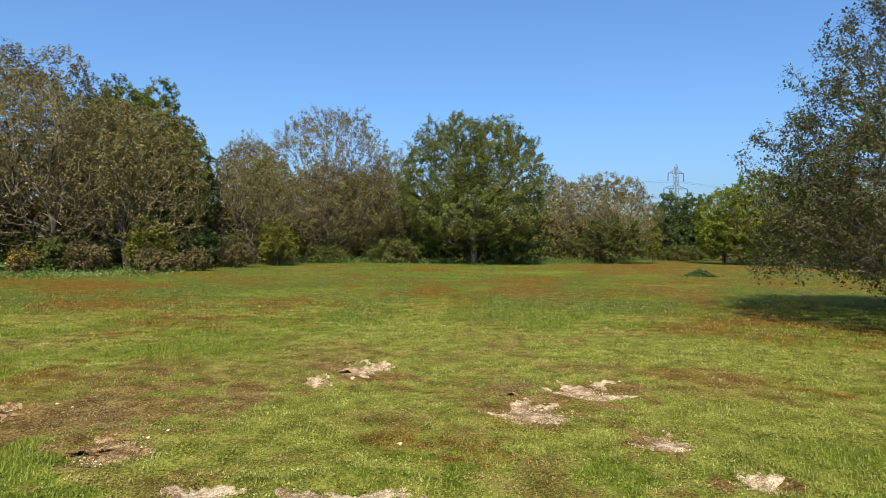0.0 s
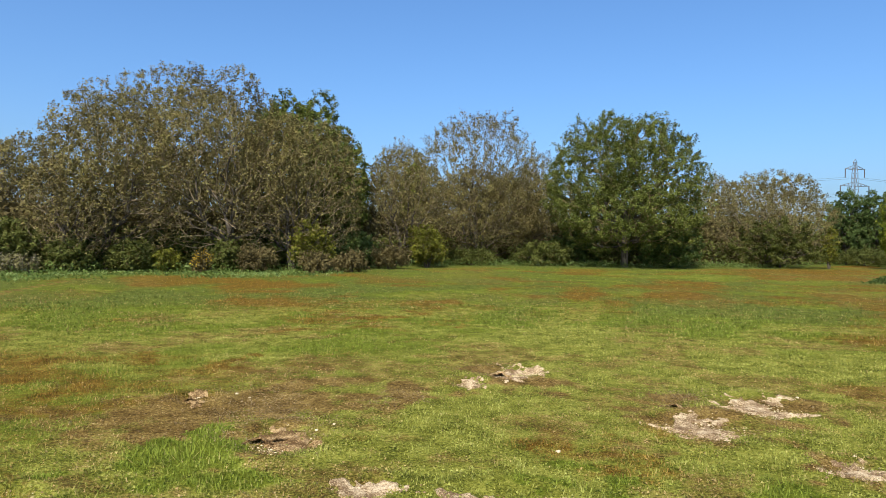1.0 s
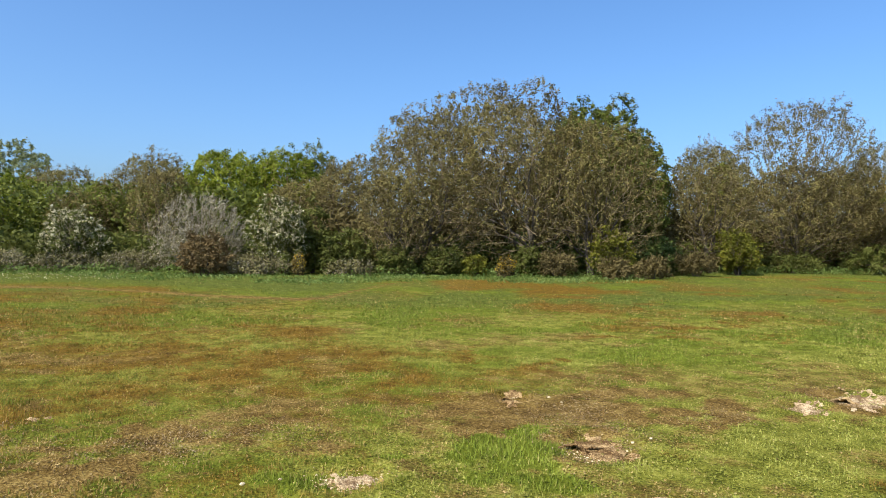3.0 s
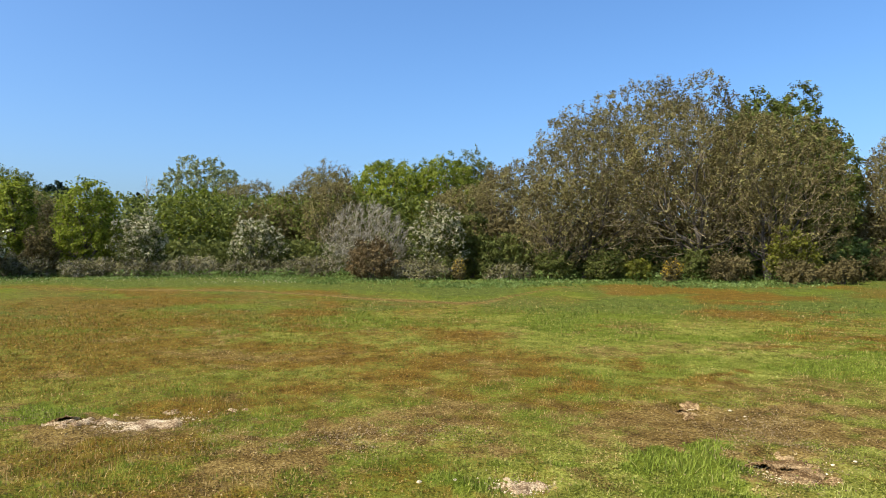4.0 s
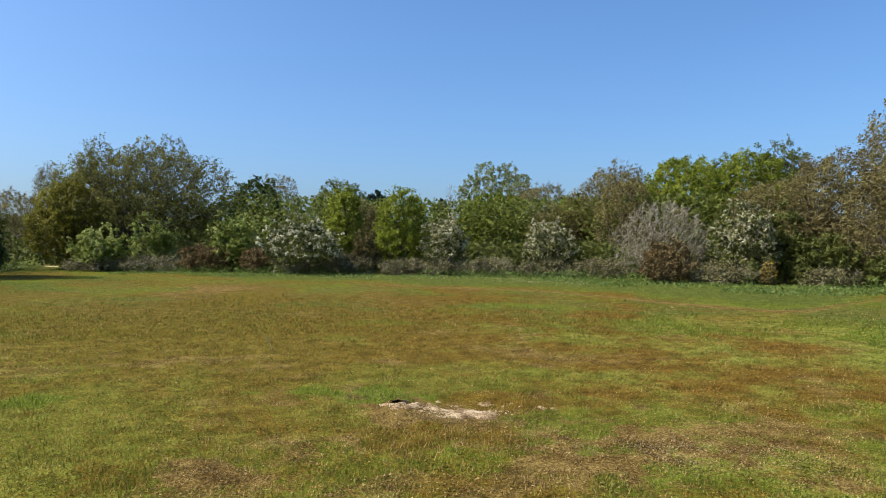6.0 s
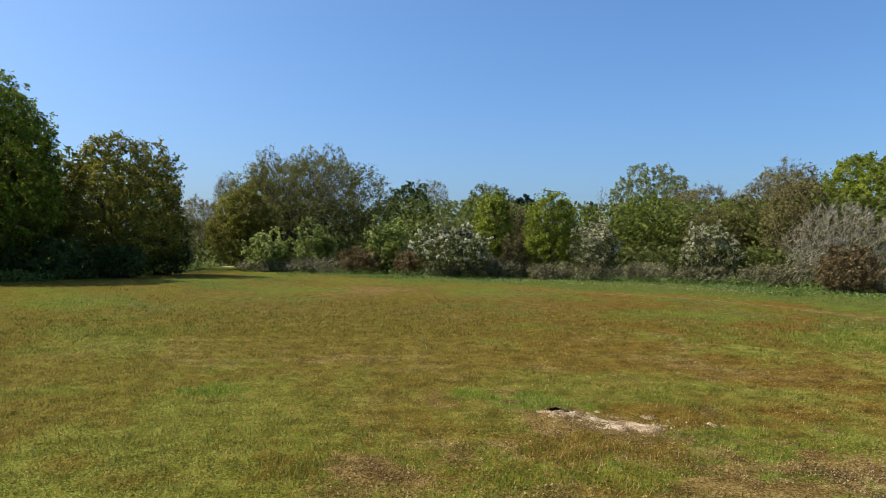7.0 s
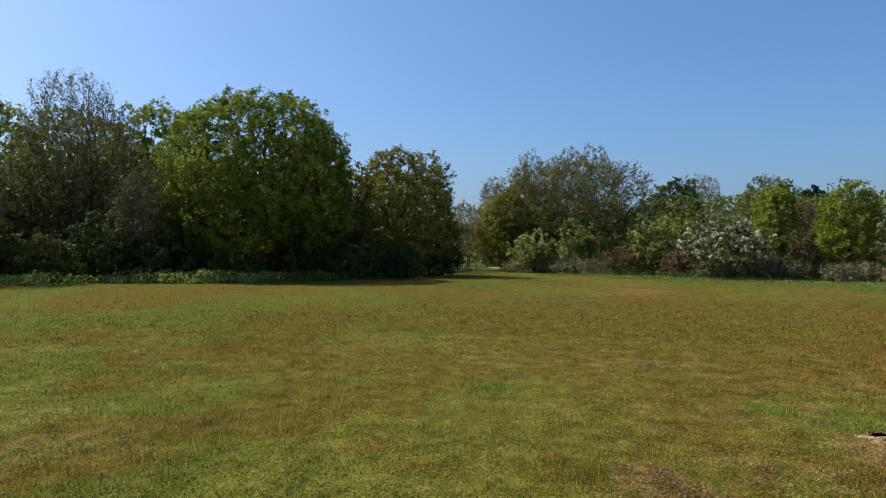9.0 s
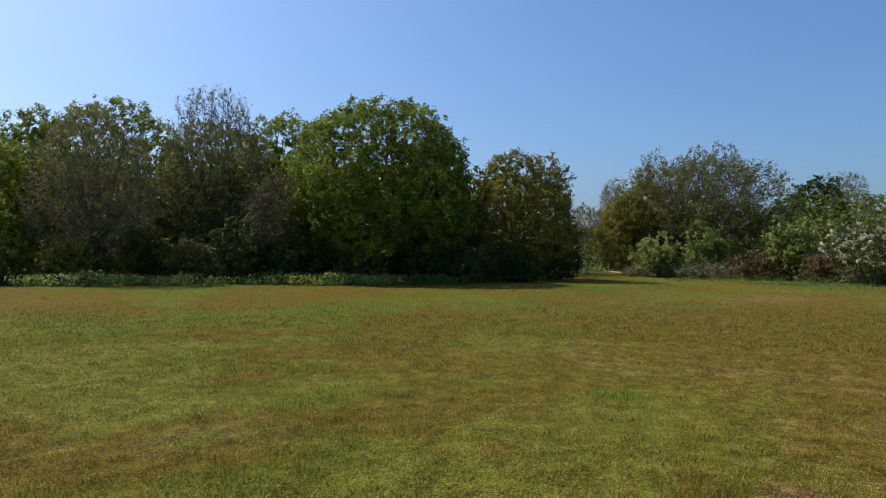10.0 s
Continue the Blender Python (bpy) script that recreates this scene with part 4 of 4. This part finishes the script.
maple(-48.3, 10.8, 6.3, 3.5, 65)
hawthorn(-47.4, 3.7, 4.5, 5.7, 66)
birch(-59.4, 17.8, 8.5, 1.7, 67)
conifer(-147.4, 27.4, 15.9, 5.7, 68)
conifer(-134.6, 38.4, 12.7, 3.7, 69)
oak_bud(-57.2, 9.7, 6.0, 4.3, 70)
shrub_brown(-47.8, 8.0, 4.0, 2.6, 71)
oak_green(-77.4, 10.0, 9.7, 8.0, 72)
dark(-68.0, 0.9, 9.2, 5.5, 73)
ash(-85.9, 3.7, 11.4, 5.7, 74)
elder(-54.0, 0.0, 4.7, 5.0, 75)
oak_dome(-65.6, -8.8, 12.0, 17.6, 76)
oak_gold(-61.7, -14.1, 7.6, 5.6, 77)
maple(-51.7, 7.1, 6.7, 2.6, 78)
oak_gold(-69.0, -14.0, 9.8, 5.4, 79)
ash(-89.4, -22.4, 12.0, 3.3, 80)
elder(-56.2, -10.7, 4.0, 4.3, 81)
elder(-57.7, -7.1, 4.7, 4.8, 82)
elder(-54.2, -1.1, 5.0, 4.0, 83)
redbush(-54.1, -2.7, 2.4, 4.4, 84)
redbush(-49.5, 0.7, 2.1, 2.3, 85)
oak_bud(-79.0, -22.8, 8.0, 5.7, 86)
oak_gold(-43.9, -17.3, 9.1, 7.5, 87)
sycamore(-35.4, -23.3, 11.4, 10.5, 88)
sycamore(-40.6, -22.4, 9.8, 4.6, 89)
oak_late(-32.8, -34.2, 12.9, 8.0, 90)
oak_late(-24.4, -34.7, 10.1, 7.4, 91)
maple(-29.2, -48.3, 12.3, 4.9, 92)
maple(-33.8, -46.4, 13.5, 11.5, 93)
maple(-21.8, -41.0, 8.7, 5.0, 94)
maple(-39.7, -34.2, 12.4, 7.5, 95)
oak_late(-31.0, -27.4, 6.6, 4.5, 96)
shrub_yellow(-20.3, -36.1, 3.0, 3.1, 97)
shrub_yellow(-22.2, -33.8, 2.9, 3.1, 98)
shrub_green(-25.5, -32.6, 3.5, 3.1, 99)
shrub_green(-26.9, -30.2, 2.6, 2.6, 100)
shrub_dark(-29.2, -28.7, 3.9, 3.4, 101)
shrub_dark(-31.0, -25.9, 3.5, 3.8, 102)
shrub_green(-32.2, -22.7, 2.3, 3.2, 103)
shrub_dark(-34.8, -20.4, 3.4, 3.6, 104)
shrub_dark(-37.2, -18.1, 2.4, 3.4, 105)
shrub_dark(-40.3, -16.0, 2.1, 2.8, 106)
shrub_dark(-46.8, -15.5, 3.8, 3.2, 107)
oak_bud(-9.4, 60.9, 8.7, 9.7, 108)
maple(-43.1, 30.8, 8.8, 6.3, 109)
maple(-41.1, 35.1, 9.3, 5.2, 110)
oak_bud(-42.9, 25.8, 7.3, 4.0, 111)
oak_bud(-33.4, 33.2, 7.6, 4.1, 112)
shrub_green(-25.4, 29.6, 1.9, 2.2, 113)
shrub_green(-23.5, 31.8, 1.8, 2.4, 114)
shrub_yellow(-21.7, 32.5, 1.5, 1.6, 115)
shrub_green(-19.1, 33.9, 1.9, 1.7, 116)
shrub_green(-28.1, 28.5, 2.5, 2.3, 117)
bramble(-48.4, 7.5, 1.3, 3.6, 118)
bramble(-46.3, 10.4, 1.3, 3.4, 119)
bramble(-44.6, 13.0, 1.2, 3.2, 120)
bramble(-43.6, 16.0, 1.4, 3.7, 121)
bramble(-41.4, 18.9, 1.3, 3.8, 122)
bramble(-38.5, 21.3, 1.4, 3.9, 123)
bramble(-31.9, 25.0, 1.3, 4.0, 124)
bramble(-56.6, -10.9, 1.2, 4.5, 125)
bramble(-55.8, -6.7, 1.4, 5.4, 126)
bramble(-49.0, 3.5, 1.4, 4.5, 127)
bramble(-48.1, 7.1, 1.6, 3.6, 128)
bramble(-30.1, 24.0, 1.1, 3.5, 129)
bramble(-26.9, 27.6, 1.0, 2.8, 130)
shrub_green(-3.7, 58.0, 2.2, 5.7, 131)
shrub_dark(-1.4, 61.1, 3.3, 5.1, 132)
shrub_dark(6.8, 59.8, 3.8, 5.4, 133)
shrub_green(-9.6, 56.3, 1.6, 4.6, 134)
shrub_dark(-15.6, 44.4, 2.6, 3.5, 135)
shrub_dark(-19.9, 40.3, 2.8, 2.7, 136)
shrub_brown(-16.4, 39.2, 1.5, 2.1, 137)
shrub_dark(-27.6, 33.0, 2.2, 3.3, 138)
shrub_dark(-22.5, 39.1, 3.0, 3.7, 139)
oak_full(-18.0, 46.2, 10.4, 5.0, 140)
maple(-40.2, -41.8, 12.3, 9.5, 141)

# the near oak whose skirts sweep down to the grass
plant("oak_tree", "spreading oak with drooping branches and sparse young leaves", "tree", 13.5, 14.8, 11.6, 13.6, 7, M_TWIG_DARK, M_TWIG_DARK, L_NEAR,
      crown_base=0.0, bole=0.5, nodes=4800, lumps=110, crease=0.18, twigs=44000, twig_len=0.36, twig_r=0.007, leaves=170000, leaf=0.058, loose=0.1, skirt=10, lift_up=-0.5, dome=1.08, direct=0.5, upright=0.15, tip_r=0.01, group="woodland trees")


def far_wood(name, label, az0, az1, off0, off1, low, high, n, leaf, mat, seed, line=None):
    """A belt of closely grown leaves behind the wood's edge, too far in to tell its bushes apart."""
    rng = np.random.default_rng(seed)
    az = az0 + (az1 - az0) * rng.random(n)
    d = (tree_line(az) if line is None else line) + off0 + (off1 - off0) * rng.random(n)
    x, y = -np.sin(np.radians(az)) * d, np.cos(np.radians(az)) * d
    top = low + (high - low) * cloud(x, y, 0.16 * np.mean(d), seed)
    z = top * rng.random(n) ** 0.8 + 0.05
    v, f = leaf_sprays(rng, np.stack([x, y, z], -1), leaf)
    return tagged(new(name, mesh_of(name, v, f, mat)), label, "woodland", kind="stuff")


far_wood("undergrowth", "dense leafy undergrowth inside the wood", 52, 150, 2.5, 9, 1.2, 4.2, 24000, 0.3, L_GREEN, 61)
far_wood("undergrowth", "tangled green undergrowth at the wood's edge", -36, 51, 1.5, 8, 0.8, 3.4, 22000, 0.2, L_GREEN, 68)
far_wood("undergrowth", "tangled brown undergrowth inside the wood", -36, 51, 4, 14, 2.0, 5.5, 26000, 0.36, L_BROWN, 62)
far_wood("inner_wood", "tangled budding trees deep in the wood", -17, 38, 5, 18, 4.5, 10.5, 32000, 0.27, L_BUD, 65)
far_wood("inner_wood", "shaded leafy trees deep in the wood", 108, 151, 5, 16, 5.0, 10.5, 28000, 0.33, L_OAK, 66)
far_wood("inner_wood", "mixed leafy trees behind the hedge", 51, 103, 7, 20, 4.2, 7.8, 42000, 0.24, L_OAK, 67)
far_wood("far_woodland", "distant mixed woodland behind the field's edge", -36, 155, 0, 30, 4.5, 9.0, 30000, 0.65, L_OAK, 63, 105)
far_wood("far_woodland", "distant dark woodland on the skyline", -36, 155, 0, 40, 6.0, 12.5, 26000, 0.9, L_DARK, 64, 160)


def verge(name, label, category, az0, az1, off0, off1, n, tall, leaf, mat, seed):
    """Rank growth along the wood's edge."""
    rng = np.random.default_rng(seed)
    az = az0 + (az1 - az0) * rng.random(n)
    d = tree_line(az) + off0 + (off1 - off0) * rng.random(n)
    x, y = -np.sin(np.radians(az)) * d, np.cos(np.radians(az)) * d
    keep = (cloud(x, y, 3.0, seed) > 0.42) & (np.abs(az - 104.4) > 1.1)   # the path out of the field stays clear
    x, y = x[keep], y[keep]
    z = relief(x, y) + tall * rng.random(len(x)) * (0.3 + cloud(x, y, 2.0, seed + 3))
    v, f = leaf_sprays(rng, np.stack([x, y, z], -1), leaf, 0.6, 0.3)
    return tagged(new(name, mesh_of(name, v, f, mat)), label, category, kind="stuff")


verge("nettles", "green nettles and rank grass along the trees", "nettles", -36, 150, -2.6, 1.6, 34000, 0.6, 0.13, L_NETTLE, 71)
verge("low_herbs", "low green herbs at the field's edge", "herbs", 20, 100, -9, -1, 16000, 0.16, 0.1, L_NETTLE, 72)
verge("white_flowers", "small white flowers scattered in long grass", "flowers", 60, 84, -11, -5, 600, 0.2, 0.055, L_CREAM, 73)
# paler leaves than the other nettles: sunlight on this strip put into colour
verge("nettles", "nettles before the dark wood, leaves coloured pale as if sunlit", "nettles", 103, 150, -3.6, -0.8, 15000, 0.7, 0.14, L_ELDER, 74)


def weed(x, y, w, h, seed, mat=L_NETTLE):
    """A low rank clump in the grass."""
    rng = np.random.default_rng(seed)
    n = 500
    p = rng.normal(size=(n, 3)) * np.array([w / 4, w / 4, 0])
    p[:, 2] = h * rng.random(n) * np.exp(-(p[:, 0] ** 2 + p[:, 1] ** 2) / (w * w / 5))
    thing = tagged(new("weed_clump", mesh_of("weed_clump", *leaf_quads(rng, p, 0.09 + 0.06 * (w > 1.2)), mat)), "dark green clump of weeds in the turf", "weed", "weed clumps", "stuff")
    thing.location = (x, y, height_at(x, y))
    return thing


weed(14.9, 38.5, 1.5, 0.4, 1, L_DARK)


def stone(x, y, size, seed):
    rng = np.random.default_rng(seed)
    bm = bmesh.new()
    bmesh.ops.create_icosphere(bm, subdivisions=2, radius=size / 2)
    k = rng.normal(size=(5, 3))
    for v in bm.verts:
        c = np.array(v.co)
        v.co *= 1 + 0.16 * math.sin(float(c @ k[0]) * 5 / size) + 0.12 * math.sin(float(c @ k[1]) * 9 / size)
        v.co.z *= 0.6
    me = bpy.data.meshes.new("stone")
    bm.to_mesh(me)
    bm.free()
    me.materials.append(M_STONE)
    ob = tagged(new("stone", me), "small pale flint lying in the short grass", "stone", "pale stones")
    ob.location = (x, y, height_at(x, y) + size * 0.18)
    return ob


for i, (sx, sy, ss) in enumerate([(0.07, 5.58, 0.06), (-3.62, 3.02, 0.05), (-3.45, 3.2, 0.035), (-2.08, 5.45, 0.06), (-1.96, 5.62, 0.045), (-1.85, 5.75, 0.04), (-3.3, 6.7, 0.05), (-3.1, 6.6, 0.04), (2.5, 8.2, 0.05), (-6.4, 2.3, 0.04)]):
    stone(sx, sy, ss * 0.7, 90 + i)


M_SAND = sand_material("dug_sand", (0.18, 0.113, 0.06), (0.41, 0.295, 0.165), (0.64, 0.51, 0.325))
M_DUG = sand_material("dug_soil", (0.11, 0.062, 0.025), (0.28, 0.178, 0.08), (0.5, 0.36, 0.18))


def heap(x, y, across, along, high, seed, mat):
    """Sand thrown out of a rabbit scrape: a thin, ragged, lumpy spread."""
    k = 70
    u, v = [g.ravel() for g in np.meshgrid(np.linspace(-1.6, 1.6, k), np.linspace(-1.6, 1.6, k), indexing="ij")]
    d = math.hypot(x, y)
    ex, ey = x / d, y / d
    px, py = x + u * across * ey + v * along * ex, y - u * across * ex + v * along * ey
    q = np.hypot(u, v) + (cloud(px, py, 0.9 * min(across, along), seed) - 0.5) * 2.2 + (cloud(px, py, 0.22, seed + 2) - 0.5) * 1.8 + (cloud(px, py, 0.05, seed + 3) - 0.5) * 1.5
    rise = np.clip((0.85 - q) / 0.6, -1, 1)
    z = relief(px, py) + high * np.clip(rise, 0, 1) ** 0.6 * (0.2 + 1.0 * cloud(px, py, 0.2, seed + 4) + 1.6 * cloud(px, py, 0.045, seed + 5)) + np.clip(rise, -1, 0) * 0.05 + 0.006 + 0.022 * (cloud(px, py, 0.07, seed + 6) - 0.5)
    i = (np.arange(k - 1)[:, None] * k + np.arange(k - 1)[None, :]).ravel()
    faces = np.stack([i, i + k, i + k + 1, i + 1], -1)
    faces = faces[np.max(rise[faces], axis=1) > -0.2]
    used, faces = np.unique(faces, return_inverse=True)
    me = mesh_of("sand_patch", np.stack([px, py, z], -1)[used], faces.reshape(-1, 4), mat, True)
    return tagged(new("sand_patch", me), "patch of %s scraped bare in the turf" % ("pale dry sand" if mat is M_SAND else "brown dug soil"), "sand", "rabbit scrapes")


for i, (sx, sy, sa, sb) in enumerate(SPOTS["sand"][:13]):
    size = {5: 0.7, 11: 0.45}.get(i, 0.95)
    heap(sx, sy, sa * size, sb * size, 0.012, 300 + 7 * i, M_DUG if i in (5, 12) else M_SAND)


def burrow(x, y, r, seed):
    """A dark hole that runs in under a low bank of soil, open towards the middle of the field."""
    rng = np.random.default_rng(int(seed * 10) + 5)
    d = math.hypot(x, y)
    go, across = np.array([x / d, y / d, 0]), np.array([y / d, -x / d, 0])
    rows, cols = 9, 23
    wob = rng.uniform(0, 6.28, 6)
    verts = []
    for outer in (0, 1):
        for v in np.linspace(0, 1, rows):
            for u in np.linspace(0, math.pi, cols):
                rag = 1 + 0.14 * math.sin(u * 3 + wob[0]) + 0.1 * math.sin(u * 7 + wob[1] + v * 3) + 0.06 * math.sin(u * 15 + wob[2] + v * 9)
                if outer:
                    # the bank: low and spread wide, sinking into the turf all round
                    side, rise = r * (1.25 + 1.5 * abs(math.cos(u)) ** 3) * rag, r * 1.12 * rag * (1 - v ** 2 * 1.35)
                    p = go * v * 4.2 * r + across * math.cos(u) * side * (1 - 0.3 * v) + np.array([0, 0, math.sin(u) ** 1.5 * rise - 0.12 * r - 0.3 * r * v])
                else:
                    w = r * rag * math.sqrt(max(0.02, 1 - v ** 3))
                    p = go * (v * 3.2 * r + 0.1 * r) + across * math.cos(u) * w + np.array([0, 0, math.sin(u) * w * 0.8 - 0.9 * r * v])
                p = p + rng.normal(size=3) * 0.035 * r
                verts.append(p)
    one = rows * cols
    faces = []
    for side in (0, one):
        for i in range(rows - 1):
            for j in range(cols - 1):
                c = side + i * cols + j
                faces.append((c, c + 1, c + cols + 1, c + cols))
    faces += [(j, j + 1, one + j + 1, one + j) for j in range(cols - 1)]
    ob = tagged(new("burrow", mesh_of("burrow", np.array(verts), np.array(faces), M_DUG, True)), "dark rabbit burrow mouth under a low bank of soil", "burrow", "rabbit burrows")
    ob.location = (x, y, height_at(x, y) - 0.1 * r)
    return ob


for i, (bx, by, br) in enumerate([(-0.79, 8.50, 0.085), (-2.3, 5.2, 0.066), (-2.16, 5.3, 0.06), (-6.93, 1.50, 0.055), (-3.62, 6.33, 0.05), (1.12, 7.3, 0.045)]):
    burrow(bx, by, br, i * 2.3)


def strewn(name, label, seed, count, small, large, reach, mat):
    """Clods or grit strewn over the scrapes."""
    rng = np.random.default_rng(seed)
    out = []
    for cx, cy, a, b in SPOTS["sand"][:13]:
        n = int(count * (a * b / 0.1) ** 0.5)
        ex, ey = cx / math.hypot(cx, cy), cy / math.hypot(cx, cy)
        u, v = rng.normal(size=n) * a * reach, rng.normal(size=n) * b * reach
        out.append(np.stack([cx + u * ey + v * ex, cy - u * ex + v * ey], -1))
    p = np.concatenate(out)
    n = len(p)
    s = small + (large - small) * rng.random(n) ** 3
    z = relief(p[:, 0], p[:, 1]) + s * 0.35
    corner = np.array([(1, 0, 0), (0, 1, 0), (-1, 0, 0), (0, -1, 0), (0, 0, 0.7), (0, 0, -0.7)], dtype=float)
    v = (np.stack([p[:, 0], p[:, 1], z], -1)[:, None] + corner[None] * s[:, None, None] * rng.uniform(0.6, 1.4, (n, 6, 1))).reshape(-1, 3)
    tri = np.array([(0, 1, 4), (1, 2, 4), (2, 3, 4), (3, 0, 4), (1, 0, 5), (2, 1, 5), (3, 2, 5), (0, 3, 5)])
    f = (np.arange(n)[:, None, None] * 6 + tri[None]).reshape(-1, 3)
    return tagged(new(name, mesh_of(name, v, f, mat)), label, name.replace("_", " "), kind="stuff")


strewn("pebbles", "pale grit and pebbles strewn over sandy scrapes", 95, 300, 0.004, 0.013, 0.38, M_STONE)
strewn("soil_clods", "crumbs of dry brown soil kicked out by rabbits", 96, 380, 0.003, 0.013, 0.5, M_CLOD)


def litter(n, seed):
    """Dead stems and moss bleached pale, lying in the dry places."""
    rng = np.random.default_rng(seed)
    out = []
    for cx, cy, a, b in SPOTS["dry"]:
        if math.hypot(cx, cy) > 12:
            continue
        k = int(n * min(a * b, 0.6))
        ex, ey = cx / math.hypot(cx, cy), cy / math.hypot(cx, cy)
        u, v = rng.normal(size=k) * a * 0.55, rng.normal(size=k) * b * 0.55
        out.append(np.stack([cx + u * ey + v * ex, cy - u * ex + v * ey], -1))
    p = np.concatenate(out)
    p = p[rng.random(len(p)) < np.clip((cloud(p[:, 0], p[:, 1], 0.35, seed) - 0.35) * 5, 0.05, 1)]
    z = relief(p[:, 0], p[:, 1]) + 0.004 + 0.02 * rng.random(len(p))
    v, f = leaf_sprays(rng, np.stack([p[:, 0], p[:, 1], z], -1), 0.014, 0.6, 1.2)
    return tagged(new("dead_litter", mesh_of("dead_litter", v, f, L_LITTER)), "bleached dead stems and moss in dry turf", "litter", kind="stuff")


litter(3800, 97)


def straw(x, y, h, seed):
    """One tall dry grass stalk with a seed head."""
    a, b = np.array([[0, 0, -0.01]]), np.array([[0.05, -0.06, h]])
    thing = tagged(new("grass_stalk"), "single tall straw-coloured grass stalk in the field", "grass stalk")
    v, f, _, _ = tubes(a, b, np.array([[-0.01, 0.0, h * 0.6]]), np.array([0.006]), np.array([0.004]), 5, 5)
    part("stem", mesh_of("stem", v, f, M_STRAW, True), thing)
    v, f, _, _ = tubes(b, b + np.array([[0.04, -0.05, 0.07]]), b + np.array([[0.02, -0.02, 0.05]]), np.array([0.012]), np.array([0.004]), 4, 5)
    part("seed_head", mesh_of("seed_head", v, f, M_STRAW, True), thing)
    thing.location = (x, y, height_at(x, y))
    return thing


straw(-11.53, 0.4, 0.16, 3)


# ---- the pylon far beyond the trees, and its wires ----
def beams(pairs, r):
    a = np.array([p for p, _ in pairs], dtype=float)
    b = np.array([q for _, q in pairs], dtype=float)
    v, f, _, _ = tubes(a, b, (a + b) / 2, np.full(len(a), r), np.full(len(a), r), 1, 4)
    return v, f


def pylon(x, y, top, turn):
    thing = tagged(new("pylon"), "tall lattice steel electricity pylon beyond the trees", "pylon")
    levels = [(0, 3.6), (12, 2.7), (24, 1.8), (33, 1.15), (41, 0.95), (top - 1, 0.5)]
    legs, braces = [], []
    for (z0, w0), (z1, w1) in zip(levels, levels[1:]):
        c0 = [(sx * w0, sy * w0, z0) for sx, sy in ((1, 1), (-1, 1), (-1, -1), (1, -1))]
        c1 = [(sx * w1, sy * w1, z1) for sx, sy in ((1, 1), (-1, 1), (-1, -1), (1, -1))]
        for i in range(4):
            legs.append((c0[i], c1[i]))
            braces += [(c0[i], c1[(i + 1) % 4]), (c0[(i + 1) % 4], c1[i]), (c1[i], c1[(i + 1) % 4])]
    part("legs", mesh_of("legs", *beams(legs, 0.13), M_STEEL), thing)
    part("bracing", mesh_of("bracing", *beams(braces, 0.07), M_STEEL), thing)
    part("peak", mesh_of("peak", *beams([((-1.2, 0, top - 1), (0, 0, top + 0.6)), ((1.2, 0, top - 1), (0, 0, top + 0.6)), ((-1.2, 0, top - 1), (1.2, 0, top - 1))], 0.14), M_STEEL), thing)
    tips = []
    for z, half in ((top - 4.5, 5.3), (top - 13, 7.9), (top - 21.5, 5.6)):
        for s in (-1, 1):
            w = 1.0
            b = [((s * w, q, z), (s * half, 0, z + 0.2)) for q in (-w, w)] + [((s * w, 0, z + 2.0), (s * half, 0, z + 0.2))]
            for k in (0.35, 0.65):
                xk = s * (w + (half - w) * k)
                b.append(((xk, 0, z + 2.0 * (1 - k) + 0.2 * k), (xk, w * (1 - k), z)))
                b.append(((xk, 0, z + 2.0 * (1 - k) + 0.2 * k), (xk, -w * (1 - k), z)))
            arm = part("cross_arm", mesh_of("cross_arm", *beams(b, 0.12), M_STEEL), thing)
            v, f, _, _ = tubes(np.array([[s * half, 0, z + 0.2]]), np.array([[s * half, 0, z - 4.2]]), np.array([[s * half, 0, z - 2.0]]), np.array([0.24]), np.array([0.24]), 8, 6)
            part("insulator", mesh_of("insulator", v, f, M_GLASSY), arm)
            tips.append((s * half, 0, z - 4.2))
    thing.matrix_world = pose(x, y, -0.2, 0, 0, turn)
    return thing, [thing.matrix_world @ Vector(p) for p in tips]


PYLON, TIPS = pylon(129.2, 378.5, 47.6, 20)


def cable(p, way, span, sag):
    """A wire that hangs from an insulator to the next pylon out of sight."""
    a, b = np.array([p]), np.array([Vector(p) + Vector(way) * span])
    mid = (a + b) / 2 - np.array([[0, 0, sag * 2]])
    v, f, _, _ = tubes(a, b, mid, np.array([0.045]), np.array([0.045]), 24, 4)
    return tagged(new("power_cable", mesh_of("power_cable", v, f, M_STEEL)), "thin overhead power cable hanging from a pylon", "cable", "overhead power cables")


for tip in TIPS[:4]:
    cable(tip, (0.94, 0.34, 0), 330, 7)
    cable(tip, (-0.94, -0.34, 0), 330, 7)
